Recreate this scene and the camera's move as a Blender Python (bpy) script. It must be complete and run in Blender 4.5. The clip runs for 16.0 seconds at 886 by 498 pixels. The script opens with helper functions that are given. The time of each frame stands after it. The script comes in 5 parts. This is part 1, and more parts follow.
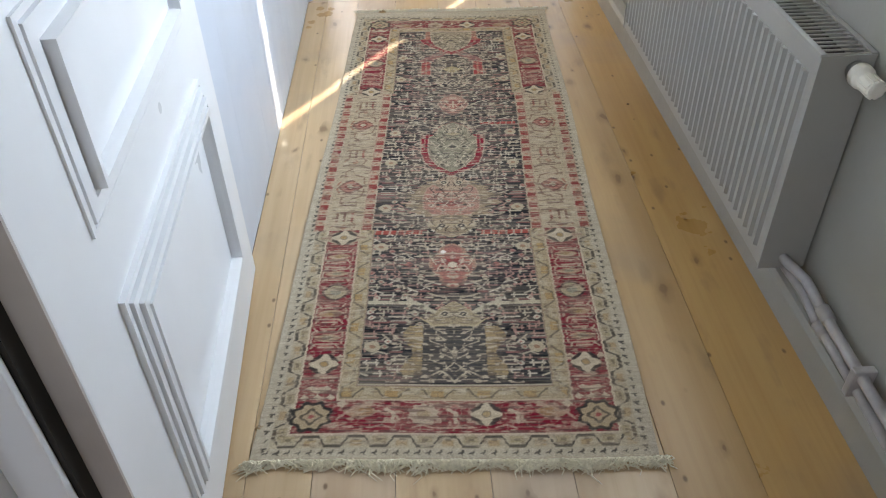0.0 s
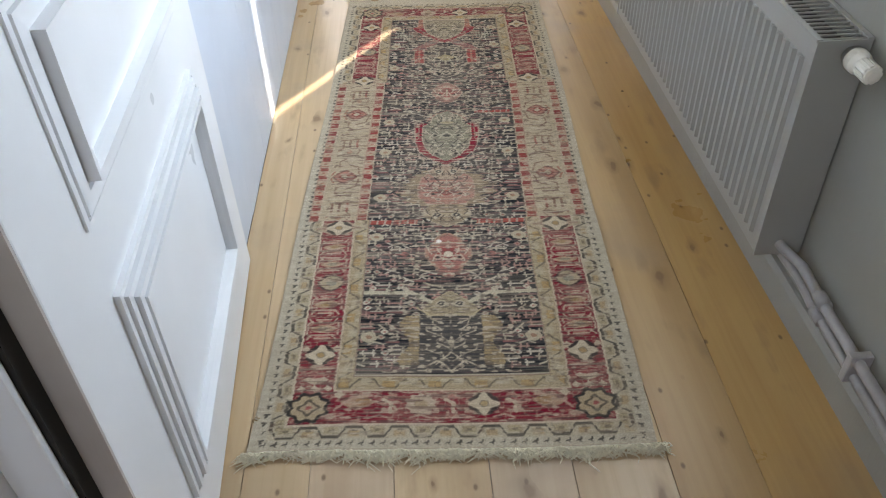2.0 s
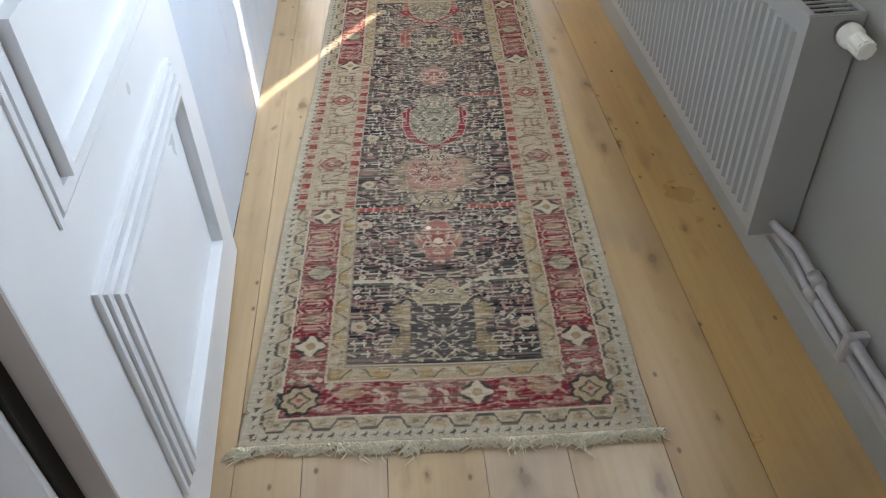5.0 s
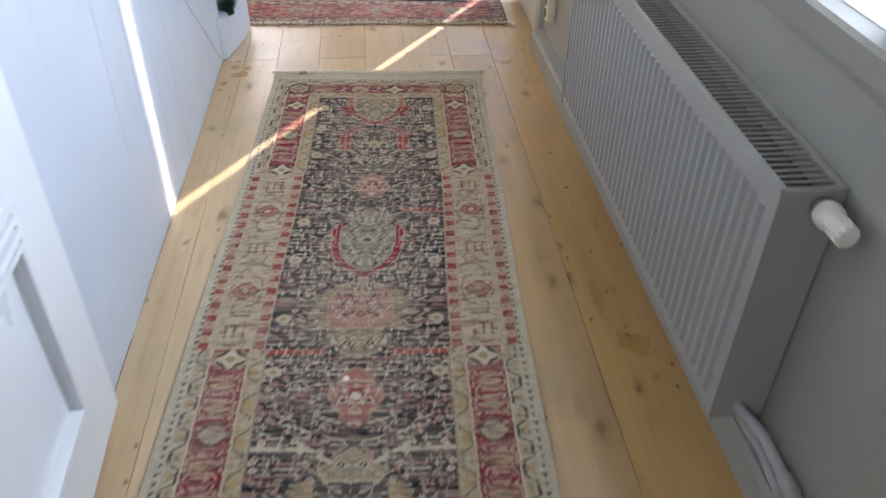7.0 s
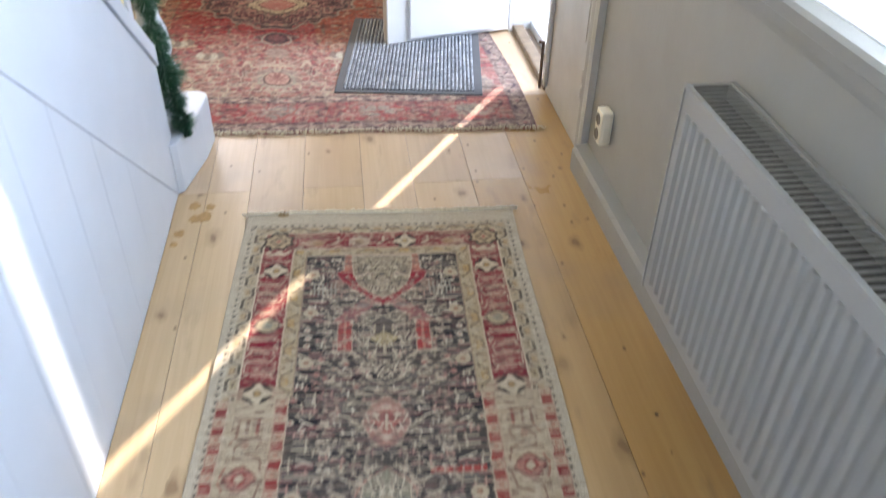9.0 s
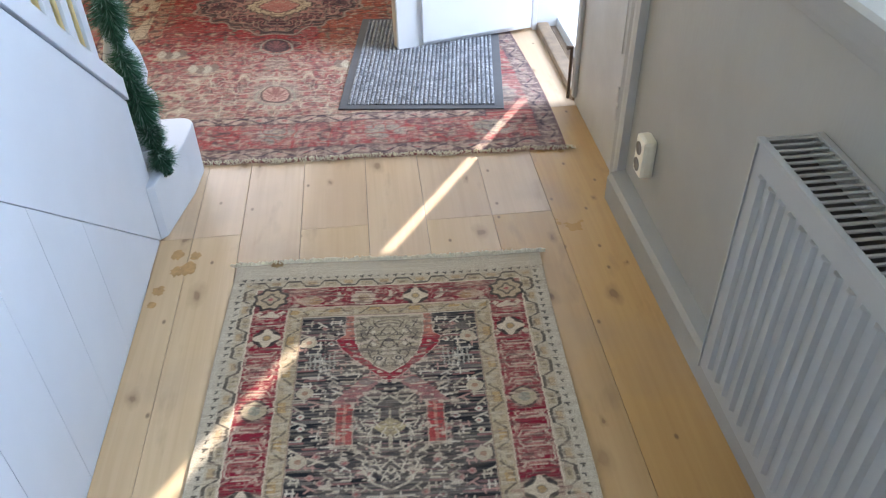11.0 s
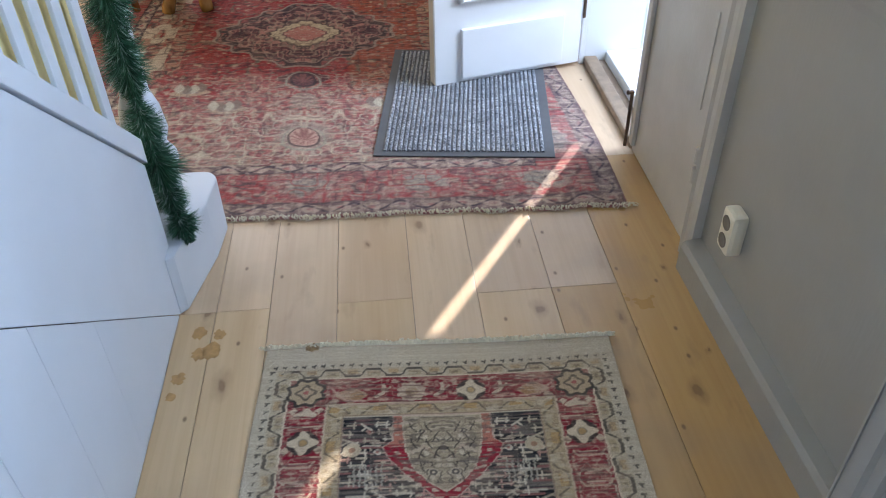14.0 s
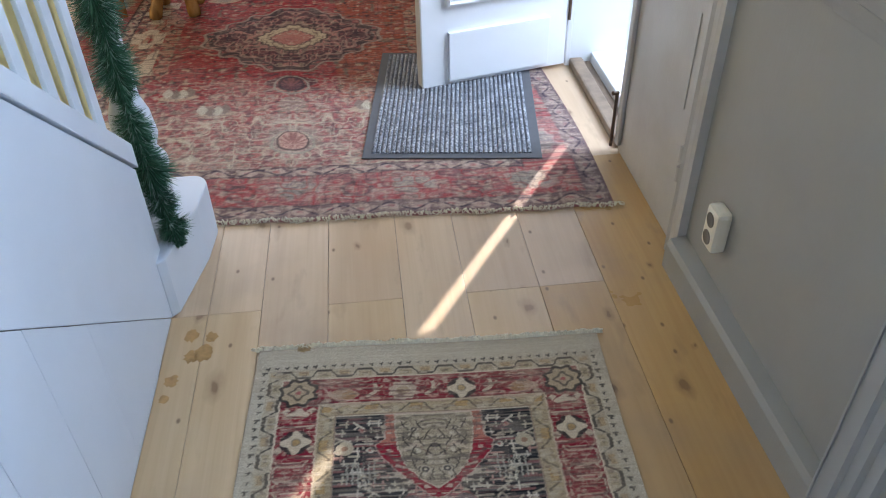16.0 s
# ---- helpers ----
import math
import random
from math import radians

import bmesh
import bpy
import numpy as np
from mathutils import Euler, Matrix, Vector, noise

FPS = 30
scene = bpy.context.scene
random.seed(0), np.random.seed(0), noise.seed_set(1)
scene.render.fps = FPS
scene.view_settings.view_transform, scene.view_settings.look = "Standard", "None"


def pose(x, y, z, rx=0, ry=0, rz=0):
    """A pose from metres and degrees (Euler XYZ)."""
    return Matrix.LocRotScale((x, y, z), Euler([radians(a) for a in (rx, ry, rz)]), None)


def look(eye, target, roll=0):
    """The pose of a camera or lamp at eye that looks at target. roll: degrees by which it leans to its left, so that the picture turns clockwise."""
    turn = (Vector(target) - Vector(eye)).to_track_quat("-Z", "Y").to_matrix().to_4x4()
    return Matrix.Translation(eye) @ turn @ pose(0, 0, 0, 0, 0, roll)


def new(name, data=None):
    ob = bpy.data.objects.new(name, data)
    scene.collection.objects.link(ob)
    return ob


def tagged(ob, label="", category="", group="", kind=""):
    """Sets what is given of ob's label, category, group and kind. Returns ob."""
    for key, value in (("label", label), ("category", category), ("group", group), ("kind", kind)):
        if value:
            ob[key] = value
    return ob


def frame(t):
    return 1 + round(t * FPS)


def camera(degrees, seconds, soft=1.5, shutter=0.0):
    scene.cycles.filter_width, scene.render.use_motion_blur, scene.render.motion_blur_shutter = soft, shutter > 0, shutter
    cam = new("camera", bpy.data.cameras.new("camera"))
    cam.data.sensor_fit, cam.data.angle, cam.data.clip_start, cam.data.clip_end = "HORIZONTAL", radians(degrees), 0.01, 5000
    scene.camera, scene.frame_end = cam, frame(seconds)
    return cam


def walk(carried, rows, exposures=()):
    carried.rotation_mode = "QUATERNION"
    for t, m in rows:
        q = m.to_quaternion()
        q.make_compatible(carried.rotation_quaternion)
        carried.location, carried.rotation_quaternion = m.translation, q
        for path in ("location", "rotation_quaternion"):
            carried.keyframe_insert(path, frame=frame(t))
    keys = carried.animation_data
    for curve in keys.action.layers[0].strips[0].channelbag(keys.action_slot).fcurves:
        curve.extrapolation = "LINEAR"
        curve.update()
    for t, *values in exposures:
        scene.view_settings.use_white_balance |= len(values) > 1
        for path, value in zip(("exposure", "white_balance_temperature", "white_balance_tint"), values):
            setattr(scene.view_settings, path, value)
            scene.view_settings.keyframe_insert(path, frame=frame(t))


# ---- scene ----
cam = camera(59.3, 16.0, soft=1.1, shutter=0.6)
SKY, SUN, WINDOW_W, DOOR_W, HALL_W, ROOM_W = 0.07, 5.0, 13.2, 30, 13.0, 3.4
EXPOSURES = [(0, 1.86, 6950, 18), (5.5, 1.84, 6800, 18), (6.5, 1.87, 6700, 20), (7, 1.66, 6650, 21), (8, 2.02, 6770, 19), (9.2, 1.88, 6500, 20),
             (11.5, 1.76, 6150, 18), (12, 1.69, 6080, 18), (12.5, 1.45, 6000, 18), (16, 1.38, 6000, 18)]
PATH = [
    (0, (0.363, -0.938, 1.275), (0.410, 0.612, 0.014), -1.6),
    (0.5, (0.362, -0.937, 1.275), (0.413, 0.613, 0.012), -1.9),
    (1, (0.362, -0.936, 1.274), (0.417, 0.611, 0.008), -2.0),
    (1.5, (0.361, -0.935, 1.274), (0.418, 0.605, -0.001), -1.8),
    (2, (0.359, -0.932, 1.272), (0.420, 0.600, -0.012), -1.8),
    (2.5, (0.356, -0.926, 1.270), (0.425, 0.601, -0.021), -1.9),
    (3, (0.353, -0.919, 1.267), (0.428, 0.598, -0.033), -1.9),
    (3.2, (0.360, -0.916, 1.267), (0.434, 0.591, -0.046), -2.2),
    (5.3, (0.366, -0.907, 1.259), (0.447, 0.596, -0.057), -2.7),
    (5.5, (0.362, -0.912, 1.264), (0.460, 0.605, -0.036), -2.5),
    (6, (0.368, -0.911, 1.272), (0.500, 0.633, 0.007), -1.9),
    (6.5, (0.401, -0.820, 1.268), (0.569, 0.732, 0.019), -0.6),
    (7, (0.498, -0.589, 1.265), (0.657, 0.996, 0.056), 1.0),
    (7.5, (0.518, -0.404, 1.264), (0.721, 1.152, 0.025), 0.9),
    (8, (0.448, -0.161, 1.279), (0.696, 1.385, 0.035), 0.9),
    (8.5, (0.436, 0.015, 1.292), (0.636, 1.581, 0.065), 0.4),
    (9, (0.442, 0.278, 1.283), (0.659, 1.869, 0.091), 1.2),
    (9.2, (0.425, 0.345, 1.275), (0.709, 1.945, 0.109), -0.3),
    (11.3, (0.526, 0.651, 1.260), (0.644, 2.211, 0.014), -1.4),
    (11.5, (0.530, 0.670, 1.271), (0.639, 2.246, 0.044), -1.4),
    (12, (0.486, 0.765, 1.278), (0.627, 2.395, 0.128), -1.2),
    (12.5, (0.407, 0.865, 1.284), (0.568, 2.489, 0.128), -1.2),
    (13, (0.421, 0.915, 1.275), (0.556, 2.518, 0.087), -1.0),
    (13.5, (0.439, 0.927, 1.264), (0.561, 2.521, 0.061), -1.4),
    (14, (0.430, 0.932, 1.262), (0.558, 2.496, 0.023), -1.1),
    (14.5, (0.436, 0.922, 1.266), (0.564, 2.500, 0.043), -1.4),
    (15, (0.435, 0.913, 1.267), (0.577, 2.484, 0.037), -1.5),
    (15.5, (0.429, 0.911, 1.271), (0.579, 2.478, 0.038), -1.6),
    (16, (0.429, 0.911, 1.271), (0.584, 2.477, 0.037), -1.2),
]
walk(cam, [(t, look(eye, target, roll)) for t, eye, target, roll in PATH], exposures=EXPOSURES)

# ---- light ----
SUN_AZ = (0.551, 0.834)
SUN_EL = radians(24)
world = bpy.data.worlds.new("world")
scene.world = world
world.use_nodes = True
wn = world.node_tree.nodes
sky = wn.new("ShaderNodeTexSky")
sky.sky_type, sky.sun_disc = "NISHITA", False
sky.sun_elevation, sky.sun_rotation = SUN_EL, math.atan2(SUN_AZ[0], SUN_AZ[1])
world.node_tree.links.new(sky.outputs[0], wn["Background"].inputs[0])
wn["Background"].inputs[1].default_value = SKY

sun_data = bpy.data.lights.new("sun", "SUN")
sun_data.energy, sun_data.angle, sun_data.color = SUN, radians(0.6), (1.0, 0.94, 0.80)
sun = new("sun", sun_data)
sun.matrix_world = look((SUN_AZ[0] * 10, SUN_AZ[1] * 10, 10 * math.tan(SUN_EL)), (0, 0, 0))


def area(name, eye, target, sx, sy, watts, colour):
    d = bpy.data.lights.new(name, "AREA")
    d.shape, d.size, d.size_y, d.energy, d.color = "RECTANGLE", sx, sy, watts, colour
    o = new(name, d)
    o.matrix_world = look(eye, target)
    return o


area("window_daylight", (1.50, 0.98, 1.45), (0.2, 0.98, 0.9), 1.1, 1.1, WINDOW_W, (0.66, 0.84, 1.0))
area("door_daylight", (2.15, 3.05, 1.5), (0.9, 3.25, 0.3), 0.9, 1.6, DOOR_W, (0.74, 0.88, 1.0))

# fill lamps in assumed, unseen windows, added to brighten door and far carpet
area("room_fill_daylight", (0.0, -2.9, 1.48), (0.1, 0.3, 0.5), 1.3, 1.2, ROOM_W, (0.86, 0.93, 1.0))
area("hall_fill_daylight", (-0.8, 6.08, 1.48), (-0.3, 3.6, 0.2), 1.3, 1.2, HALL_W, (0.92, 0.96, 1.0))

# ---- materials ----
class Mat:
    """A node material with short calls to build it."""

    def __init__(self, name, rough=0.6, metal=0.0):
        self.m = bpy.data.materials.new(name)
        self.m.use_nodes = True
        self.n, self.l = self.m.node_tree.nodes, self.m.node_tree.links
        self.b = self.n["Principled BSDF"]
        self.b.inputs["Roughness"].default_value = rough
        self.b.inputs["Metallic"].default_value = metal

    def put(self, src, node, key):
        self.l.new(src, node.inputs[key])

    def coords(self, scale=(1, 1, 1)):
        g = self.n.new("ShaderNodeNewGeometry")
        mp = self.n.new("ShaderNodeMapping")
        mp.inputs["Scale"].default_value = scale
        self.put(g.outputs["Position"], mp, "Vector")
        return mp.outputs[0]

    def noise(self, scale, detail=4, stretch=(1, 1, 1), vec=None, dist=0.0):
        t = self.n.new("ShaderNodeTexNoise")
        t.inputs["Scale"].default_value, t.inputs["Detail"].default_value = scale, detail
        t.inputs["Distortion"].default_value = dist
        self.put(vec if vec is not None else self.coords(stretch), t, "Vector")
        return t.outputs["Fac"]

    def ramp(self, src, stops):
        r = self.n.new("ShaderNodeValToRGB")
        e = r.color_ramp.elements
        while len(e) < len(stops):
            e.new(0.5)
        for el, (p, c) in zip(e, stops):
            el.position, el.color = p, (*c, 1) if len(c) == 3 else c
        self.put(src, r, "Fac")
        return r.outputs[0]

    def mix(self, fac, a, b, blend="MIX"):
        x = self.n.new("ShaderNodeMix")
        x.data_type, x.blend_type = "RGBA", blend
        for v, i in ((fac, 0), (a, 6), (b, 7)):
            if isinstance(v, (int, float)):
                x.inputs[i].default_value = v
            elif isinstance(v, tuple):
                x.inputs[i].default_value = (*v, 1)
            else:
                self.l.new(v, x.inputs[i])
        return x.outputs[2]

    def math(self, op, a, b=0.0):
        x = self.n.new("ShaderNodeMath")
        x.operation = op
        for v, i in ((a, 0), (b, 1)):
            if isinstance(v, (int, float)):
                x.inputs[i].default_value = v
            else:
                self.l.new(v, x.inputs[i])
        return x.outputs[0]

    def bump(self, src, strength=0.2, dist=0.002):
        x = self.n.new("ShaderNodeBump")
        x.inputs["Strength"].default_value, x.inputs["Distance"].default_value = strength, dist
        self.put(src, x, "Height")
        self.put(x.outputs[0], self.b, "Normal")

    def base(self, src):
        self.put(src, self.b, "Base Color")

    def rough(self, src):
        self.put(src, self.b, "Roughness")


def painted(name, colour, dirt, rough=0.45, scale=6.0, amount=0.25, relief=0.15):
    """Old gloss paint: faint patches, fine brush relief, thin dirt marks."""
    m = Mat(name, rough)
    big = m.ramp(m.noise(scale, 5), [(0.35, (0, 0, 0)), (0.75, (1, 1, 1))])
    c = m.mix(m.math("MULTIPLY", big, amount), colour, dirt)
    m.base(c)
    m.rough(m.math("ADD", m.math("MULTIPLY", m.noise(9, 3), 0.3), rough - 0.15))
    m.bump(m.math("ADD", m.noise(14, 2), m.math("MULTIPLY", m.noise(160, 3, (1, 1, 0.12)), 0.25)), relief, 0.004)
    return m.m


def plain(name, colour, rough=0.5, metal=0.0, vary=0.12, scale=40):
    m = Mat(name, rough, metal)
    dark = tuple(c * (1 - vary * 2) for c in colour)
    m.base(m.mix(m.noise(scale, 4), dark, tuple(min(1, c * (1 + vary)) for c in colour)))
    m.bump(m.noise(scale * 3, 3), 0.1, 0.001)
    return m.m


def pine(name, light, mid, dark, rough=0.38):
    """Lacquered pine boards: long grain, knots, grey wear, each board a little different."""
    m = Mat(name, rough)
    info = m.n.new("ShaderNodeObjectInfo")
    off = m.n.new("ShaderNodeVectorMath")
    off.operation = "MULTIPLY_ADD"
    g = m.n.new("ShaderNodeNewGeometry")
    comb = m.n.new("ShaderNodeCombineXYZ")
    m.put(m.math("MULTIPLY", info.outputs["Random"], 37.0), comb, 1)
    off.inputs[1].default_value = (1, 1, 1)
    m.put(g.outputs["Position"], off, 0)
    m.put(comb.outputs[0], off, 2)

    def sc(v):
        mp = m.n.new("ShaderNodeMapping")
        mp.inputs["Scale"].default_value = v
        m.put(off.outputs[0], mp, "Vector")
        return mp.outputs[0]
    grain = m.noise(1.0, 6, vec=sc((70, 2.2, 70)), dist=0.6)
    broad = m.noise(1.0, 3, vec=sc((9, 0.9, 9)), dist=0.4)
    c = m.ramp(broad, [(0.25, light), (0.55, mid), (0.85, dark)])
    c = m.mix(m.math("MULTIPLY", m.ramp(grain, [(0.40, (0, 0, 0)), (0.75, (1, 1, 1))]), 0.35), c, dark)
    wob = m.n.new("ShaderNodeVectorMath")
    wob.operation = "ADD"
    wn_ = m.n.new("ShaderNodeTexNoise")
    wn_.inputs["Scale"].default_value, wn_.inputs["Detail"].default_value = 1.0, 3
    m.put(sc((28, 14, 1)), wn_, "Vector")
    wmul = m.n.new("ShaderNodeVectorMath")
    wmul.operation = "SCALE"
    wmul.inputs[3].default_value = 0.22
    m.put(wn_.outputs["Color"], wmul, 0)
    m.put(sc((7.0, 3.6, 1.0)), wob, 0)
    m.put(wmul.outputs[0], wob, 1)
    vo = m.n.new("ShaderNodeTexVoronoi")
    vo.voronoi_dimensions = "2D"
    vo.inputs["Scale"].default_value = 1.0
    m.put(wob.outputs[0], vo, "Vector")
    sep = m.n.new("ShaderNodeSeparateColor")
    m.put(vo.outputs["Color"], sep, 0)
    size = m.math("ADD", m.math("MULTIPLY", sep.outputs[1], 1.3), 0.25)
    knot = m.ramp(m.math("DIVIDE", vo.outputs["Distance"], size), [(0.034, (1, 1, 1)), (0.060, (0.42, 0.42, 0.42)), (0.135, (0, 0, 0))])
    keep = m.ramp(sep.outputs[0], [(0.36, (0, 0, 0)), (0.40, (1, 1, 1))])
    c = m.mix(m.math("MULTIPLY", m.math("MULTIPLY", knot, keep), 0.62), c, (0.12, 0.05, 0.02))
    sp = m.n.new("ShaderNodeTexVoronoi")
    sp.voronoi_dimensions = "2D"
    sp.inputs["Scale"].default_value = 1.0
    m.put(sc((13.0, 8.0, 1.0)), sp, "Vector")
    sps = m.n.new("ShaderNodeSeparateColor")
    m.put(sp.outputs["Color"], sps, 0)
    dot = m.ramp(sp.outputs["Distance"], [(0.030, (1, 1, 1)), (0.075, (0, 0, 0))])
    some = m.ramp(sps.outputs[0], [(0.66, (0, 0, 0)), (0.70, (1, 1, 1))])
    c = m.mix(m.math("MULTIPLY", m.math("MULTIPLY", dot, some), 0.7), c, (0.10, 0.045, 0.02))
    wear = m.ramp(m.noise(2.6, 6), [(0.52, (0, 0, 0)), (0.72, (1, 1, 1))])
    c = m.mix(m.math("MULTIPLY", wear, 0.46), c, (0.29, 0.215, 0.155))
    smear = m.ramp(m.noise(1.0, 4, vec=sc((16, 5, 1))), [(0.60, (0, 0, 0)), (0.74, (1, 1, 1))])
    c = m.mix(m.math("MULTIPLY", smear, 0.34), c, (0.20, 0.12, 0.07))
    tint = m.ramp(info.outputs["Random"], [(0.0, (0.95, 0.945, 0.94)), (1.0, (1.04, 1.03, 1.0))])
    m.base(m.mix(1.0, c, tint, "MULTIPLY"))
    m.rough(m.math("ADD", m.math("MULTIPLY", m.noise(5, 5), 0.35), rough - 0.17))
    m.bump(grain, 0.12, 0.0015)
    return m.m


def woven(name, rough=0.95, knots=900):
    """Wool pile: the pattern comes from the yarn colours kept on the mesh."""
    m = Mat(name, rough)
    a = m.n.new("ShaderNodeAttribute")
    a.attribute_name = "yarn"
    fluff = m.noise(knots, 2)
    c = m.mix(1.0, a.outputs["Color"], m.ramp(fluff, [(0.30, (0.58, 0.57, 0.56)), (0.62, (1.06, 1.05, 1.03))]), "MULTIPLY")
    fade = m.ramp(m.noise(5, 5), [(0.45, (0, 0, 0)), (0.8, (1, 1, 1))])
    c = m.mix(m.math("MULTIPLY", fade, 0.05), c, (0.42, 0.36, 0.29))
    m.base(c)
    m.b.inputs["Specular IOR Level"].default_value = 0.15
    m.bump(m.math("ADD", m.noise(420, 3, (0.35, 1, 1)), m.noise(60, 2)), 0.5, 0.0025)
    return m.m


WHITE = painted("white_gloss_paint", (0.80, 0.82, 0.84), (0.55, 0.54, 0.52), 0.34, 5, 0.16, 0.03)
# white stair paint, dimmed and blued: the sky light's tint is in the colour
WHITE_STAIR = painted("white_satin_sky_tinted", (0.585, 0.64, 0.72), (0.42, 0.445, 0.48), 0.42, 4, 0.22, 0.10)
OLD_WHITE = painted("old_cream_paint", (0.50, 0.485, 0.445), (0.30, 0.27, 0.22), 0.42, 7, 0.35, 0.4)
GREY_WALL = painted("grey_wall_paint", (0.315, 0.307, 0.272), (0.245, 0.235, 0.212), 0.55, 3, 0.3, 0.35)
YELLOW = painted("yellow_wall_paint", (0.84, 0.71, 0.36), (0.70, 0.57, 0.30), 0.7, 4, 0.2)
CEIL = painted("ceiling_paint", (0.80, 0.79, 0.76), (0.7, 0.68, 0.65), 0.8)
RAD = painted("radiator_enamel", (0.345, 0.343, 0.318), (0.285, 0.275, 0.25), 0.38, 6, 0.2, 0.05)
PIPE = painted("pipe_paint", (0.42, 0.40, 0.39), (0.24, 0.22, 0.20), 0.35, 30, 0.5, 0.3)
PINE = pine("lacquered_pine", (0.57, 0.365, 0.145), (0.52, 0.315, 0.115), (0.41, 0.22, 0.07), 0.32)
MID_PINE = pine("part_worn_pine", (0.52, 0.345, 0.165), (0.475, 0.305, 0.137), (0.375, 0.22, 0.09), 0.37)
WASHED_PINE = pine("washed_pine", (0.62, 0.46, 0.285), (0.56, 0.40, 0.235), (0.435, 0.285, 0.155), 0.37)
# worn boards, lightened further to hold the entrance's glare in the colour
PALE_PINE = pine("worn_glare_pine", (0.64, 0.485, 0.33), (0.575, 0.42, 0.275), (0.445, 0.30, 0.18), 0.36)
SILL_WOOD = plain("worn_sill_wood", (0.25, 0.18, 0.12), 0.5, 0, 0.3, 25)
# near-black for solids that stand in for the shade in gaps
GAP_SHADE = plain("gap_shade", (0.02, 0.018, 0.016), 0.8)
# white door's edge: grey-brown stands for the shade on its unlit side
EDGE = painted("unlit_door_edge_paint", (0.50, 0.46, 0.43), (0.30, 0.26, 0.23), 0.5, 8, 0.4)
PLASTIC = plain("ivory_plastic", (0.78, 0.72, 0.56), 0.35, 0, 0.05)
VALVE = plain("white_valve_plastic", (0.82, 0.78, 0.69), 0.35, 0, 0.04)
STEEL = plain("tarnished_steel", (0.42, 0.41, 0.39), 0.4, 0.9, 0.3)
RUST = plain("brown_iron", (0.13, 0.08, 0.05), 0.7, 0.2, 0.4, 60)
# dark tone painting the shade of the socket's recesses
SOCK_DARK = plain("socket_recess_shade", (0.16, 0.14, 0.11), 0.6)
RUNNER = woven("runner_wool")
CARPET = woven("carpet_wool", 0.95, 700)
FRINGE = plain("fringe_cotton", (0.86, 0.77, 0.58), 0.95, 0, 0.2, 120)
FIN = plain("grille_metal", (0.38, 0.365, 0.33), 0.45, 0.1, 0.1)
# near-black stands for the shade inside the radiator
FINDARK = plain("convector_shade", (0.05, 0.045, 0.04), 0.8)


# ---- mesh helpers ----
def box(bm, x0, y0, z0, x1, y1, z1, bevel=0.0, m=None):
    vs = [bm.verts.new((x, y, z)) for x in (x0, x1) for y in (y0, y1) for z in (z0, z1)]
    if m is not None:
        for v in vs:
            v.co = m @ v.co
    idx = ((0, 1, 3, 2), (4, 6, 7, 5), (0, 4, 5, 1), (2, 3, 7, 6), (0, 2, 6, 4), (1, 5, 7, 3))
    fs = [bm.faces.new([vs[i] for i in f]) for f in idx]
    if bevel:
        es = list({e for f in fs for e in f.edges})
        bmesh.ops.bevel(bm, geom=es, offset=bevel, segments=2, profile=0.6, affect="EDGES")
    return bm


def prism(bm, pts, axis, a, b, bevel=0.0):
    """The outline pts, in the plane across axis, pushed from a to b along it."""
    def at(p, d):
        return {"x": (d, p[0], p[1]), "y": (p[0], d, p[1]), "z": (p[0], p[1], d)}[axis]
    lo = [bm.verts.new(at(p, a)) for p in pts]
    hi = [bm.verts.new(at(p, b)) for p in pts]
    n = len(pts)
    fs = [bm.faces.new(lo[::-1]), bm.faces.new(hi)]
    fs += [bm.faces.new((lo[i], lo[(i + 1) % n], hi[(i + 1) % n], hi[i])) for i in range(n)]
    bmesh.ops.recalc_face_normals(bm, faces=fs)
    if bevel:
        es = list(fs[0].edges) + list(fs[1].edges)
        bmesh.ops.bevel(bm, geom=es, offset=bevel, segments=2, profile=0.6, affect="EDGES")
    return bm


def lathe(bm, rz, m=None, n=20):
    """A turned solid from (radius, height) pairs about its own z, set by m."""
    m = m or Matrix()
    rings = [[bm.verts.new(m @ Vector((r * math.cos(a), r * math.sin(a), z))) for a in [2 * math.pi * k / n for k in range(n)]] for r, z in rz]
    for p, q in zip(rings, rings[1:]):
        for k in range(n):
            bm.faces.new((p[k], p[(k + 1) % n], q[(k + 1) % n], q[k]))
    bm.faces.new(rings[0][::-1]), bm.faces.new(rings[-1])
    return bm


def tube(bm, pts, r, n=10):
    """A round bar through pts; r a number or one for each point."""
    pts = [Vector(p) for p in pts]
    rs = r if isinstance(r, (list, tuple)) else [r] * len(pts)
    rings = []
    for i, p in enumerate(pts):
        d = (pts[min(i + 1, len(pts) - 1)] - pts[max(i - 1, 0)]).normalized()
        q = d.to_track_quat("Z", "Y").to_matrix()
        rings.append([bm.verts.new(p + q @ Vector((rs[i] * math.cos(a), rs[i] * math.sin(a), 0))) for a in [2 * math.pi * k / n for k in range(n)]])
    for p, q in zip(rings, rings[1:]):
        best = min(range(n), key=lambda s: sum((p[k].co - q[(k + s) % n].co).length for k in range(n)))
        for k in range(n):
            bm.faces.new((p[k], p[(k + 1) % n], q[(k + 1 + best) % n], q[(k + best) % n]))
    bm.faces.new(rings[0][::-1]), bm.faces.new(rings[-1])
    return bm


def mesh_of(bm, name, material, smooth=False):
    me = bpy.data.meshes.new(name)
    bmesh.ops.recalc_face_normals(bm, faces=bm.faces)
    bm.to_mesh(me)
    bm.free()
    me.materials.append(material)
    if smooth:
        me.shade_smooth()
    return me


def part(name, bm, material, parent=None, label="", smooth=False):
    ob = new(name, mesh_of(bm, name, material, smooth))
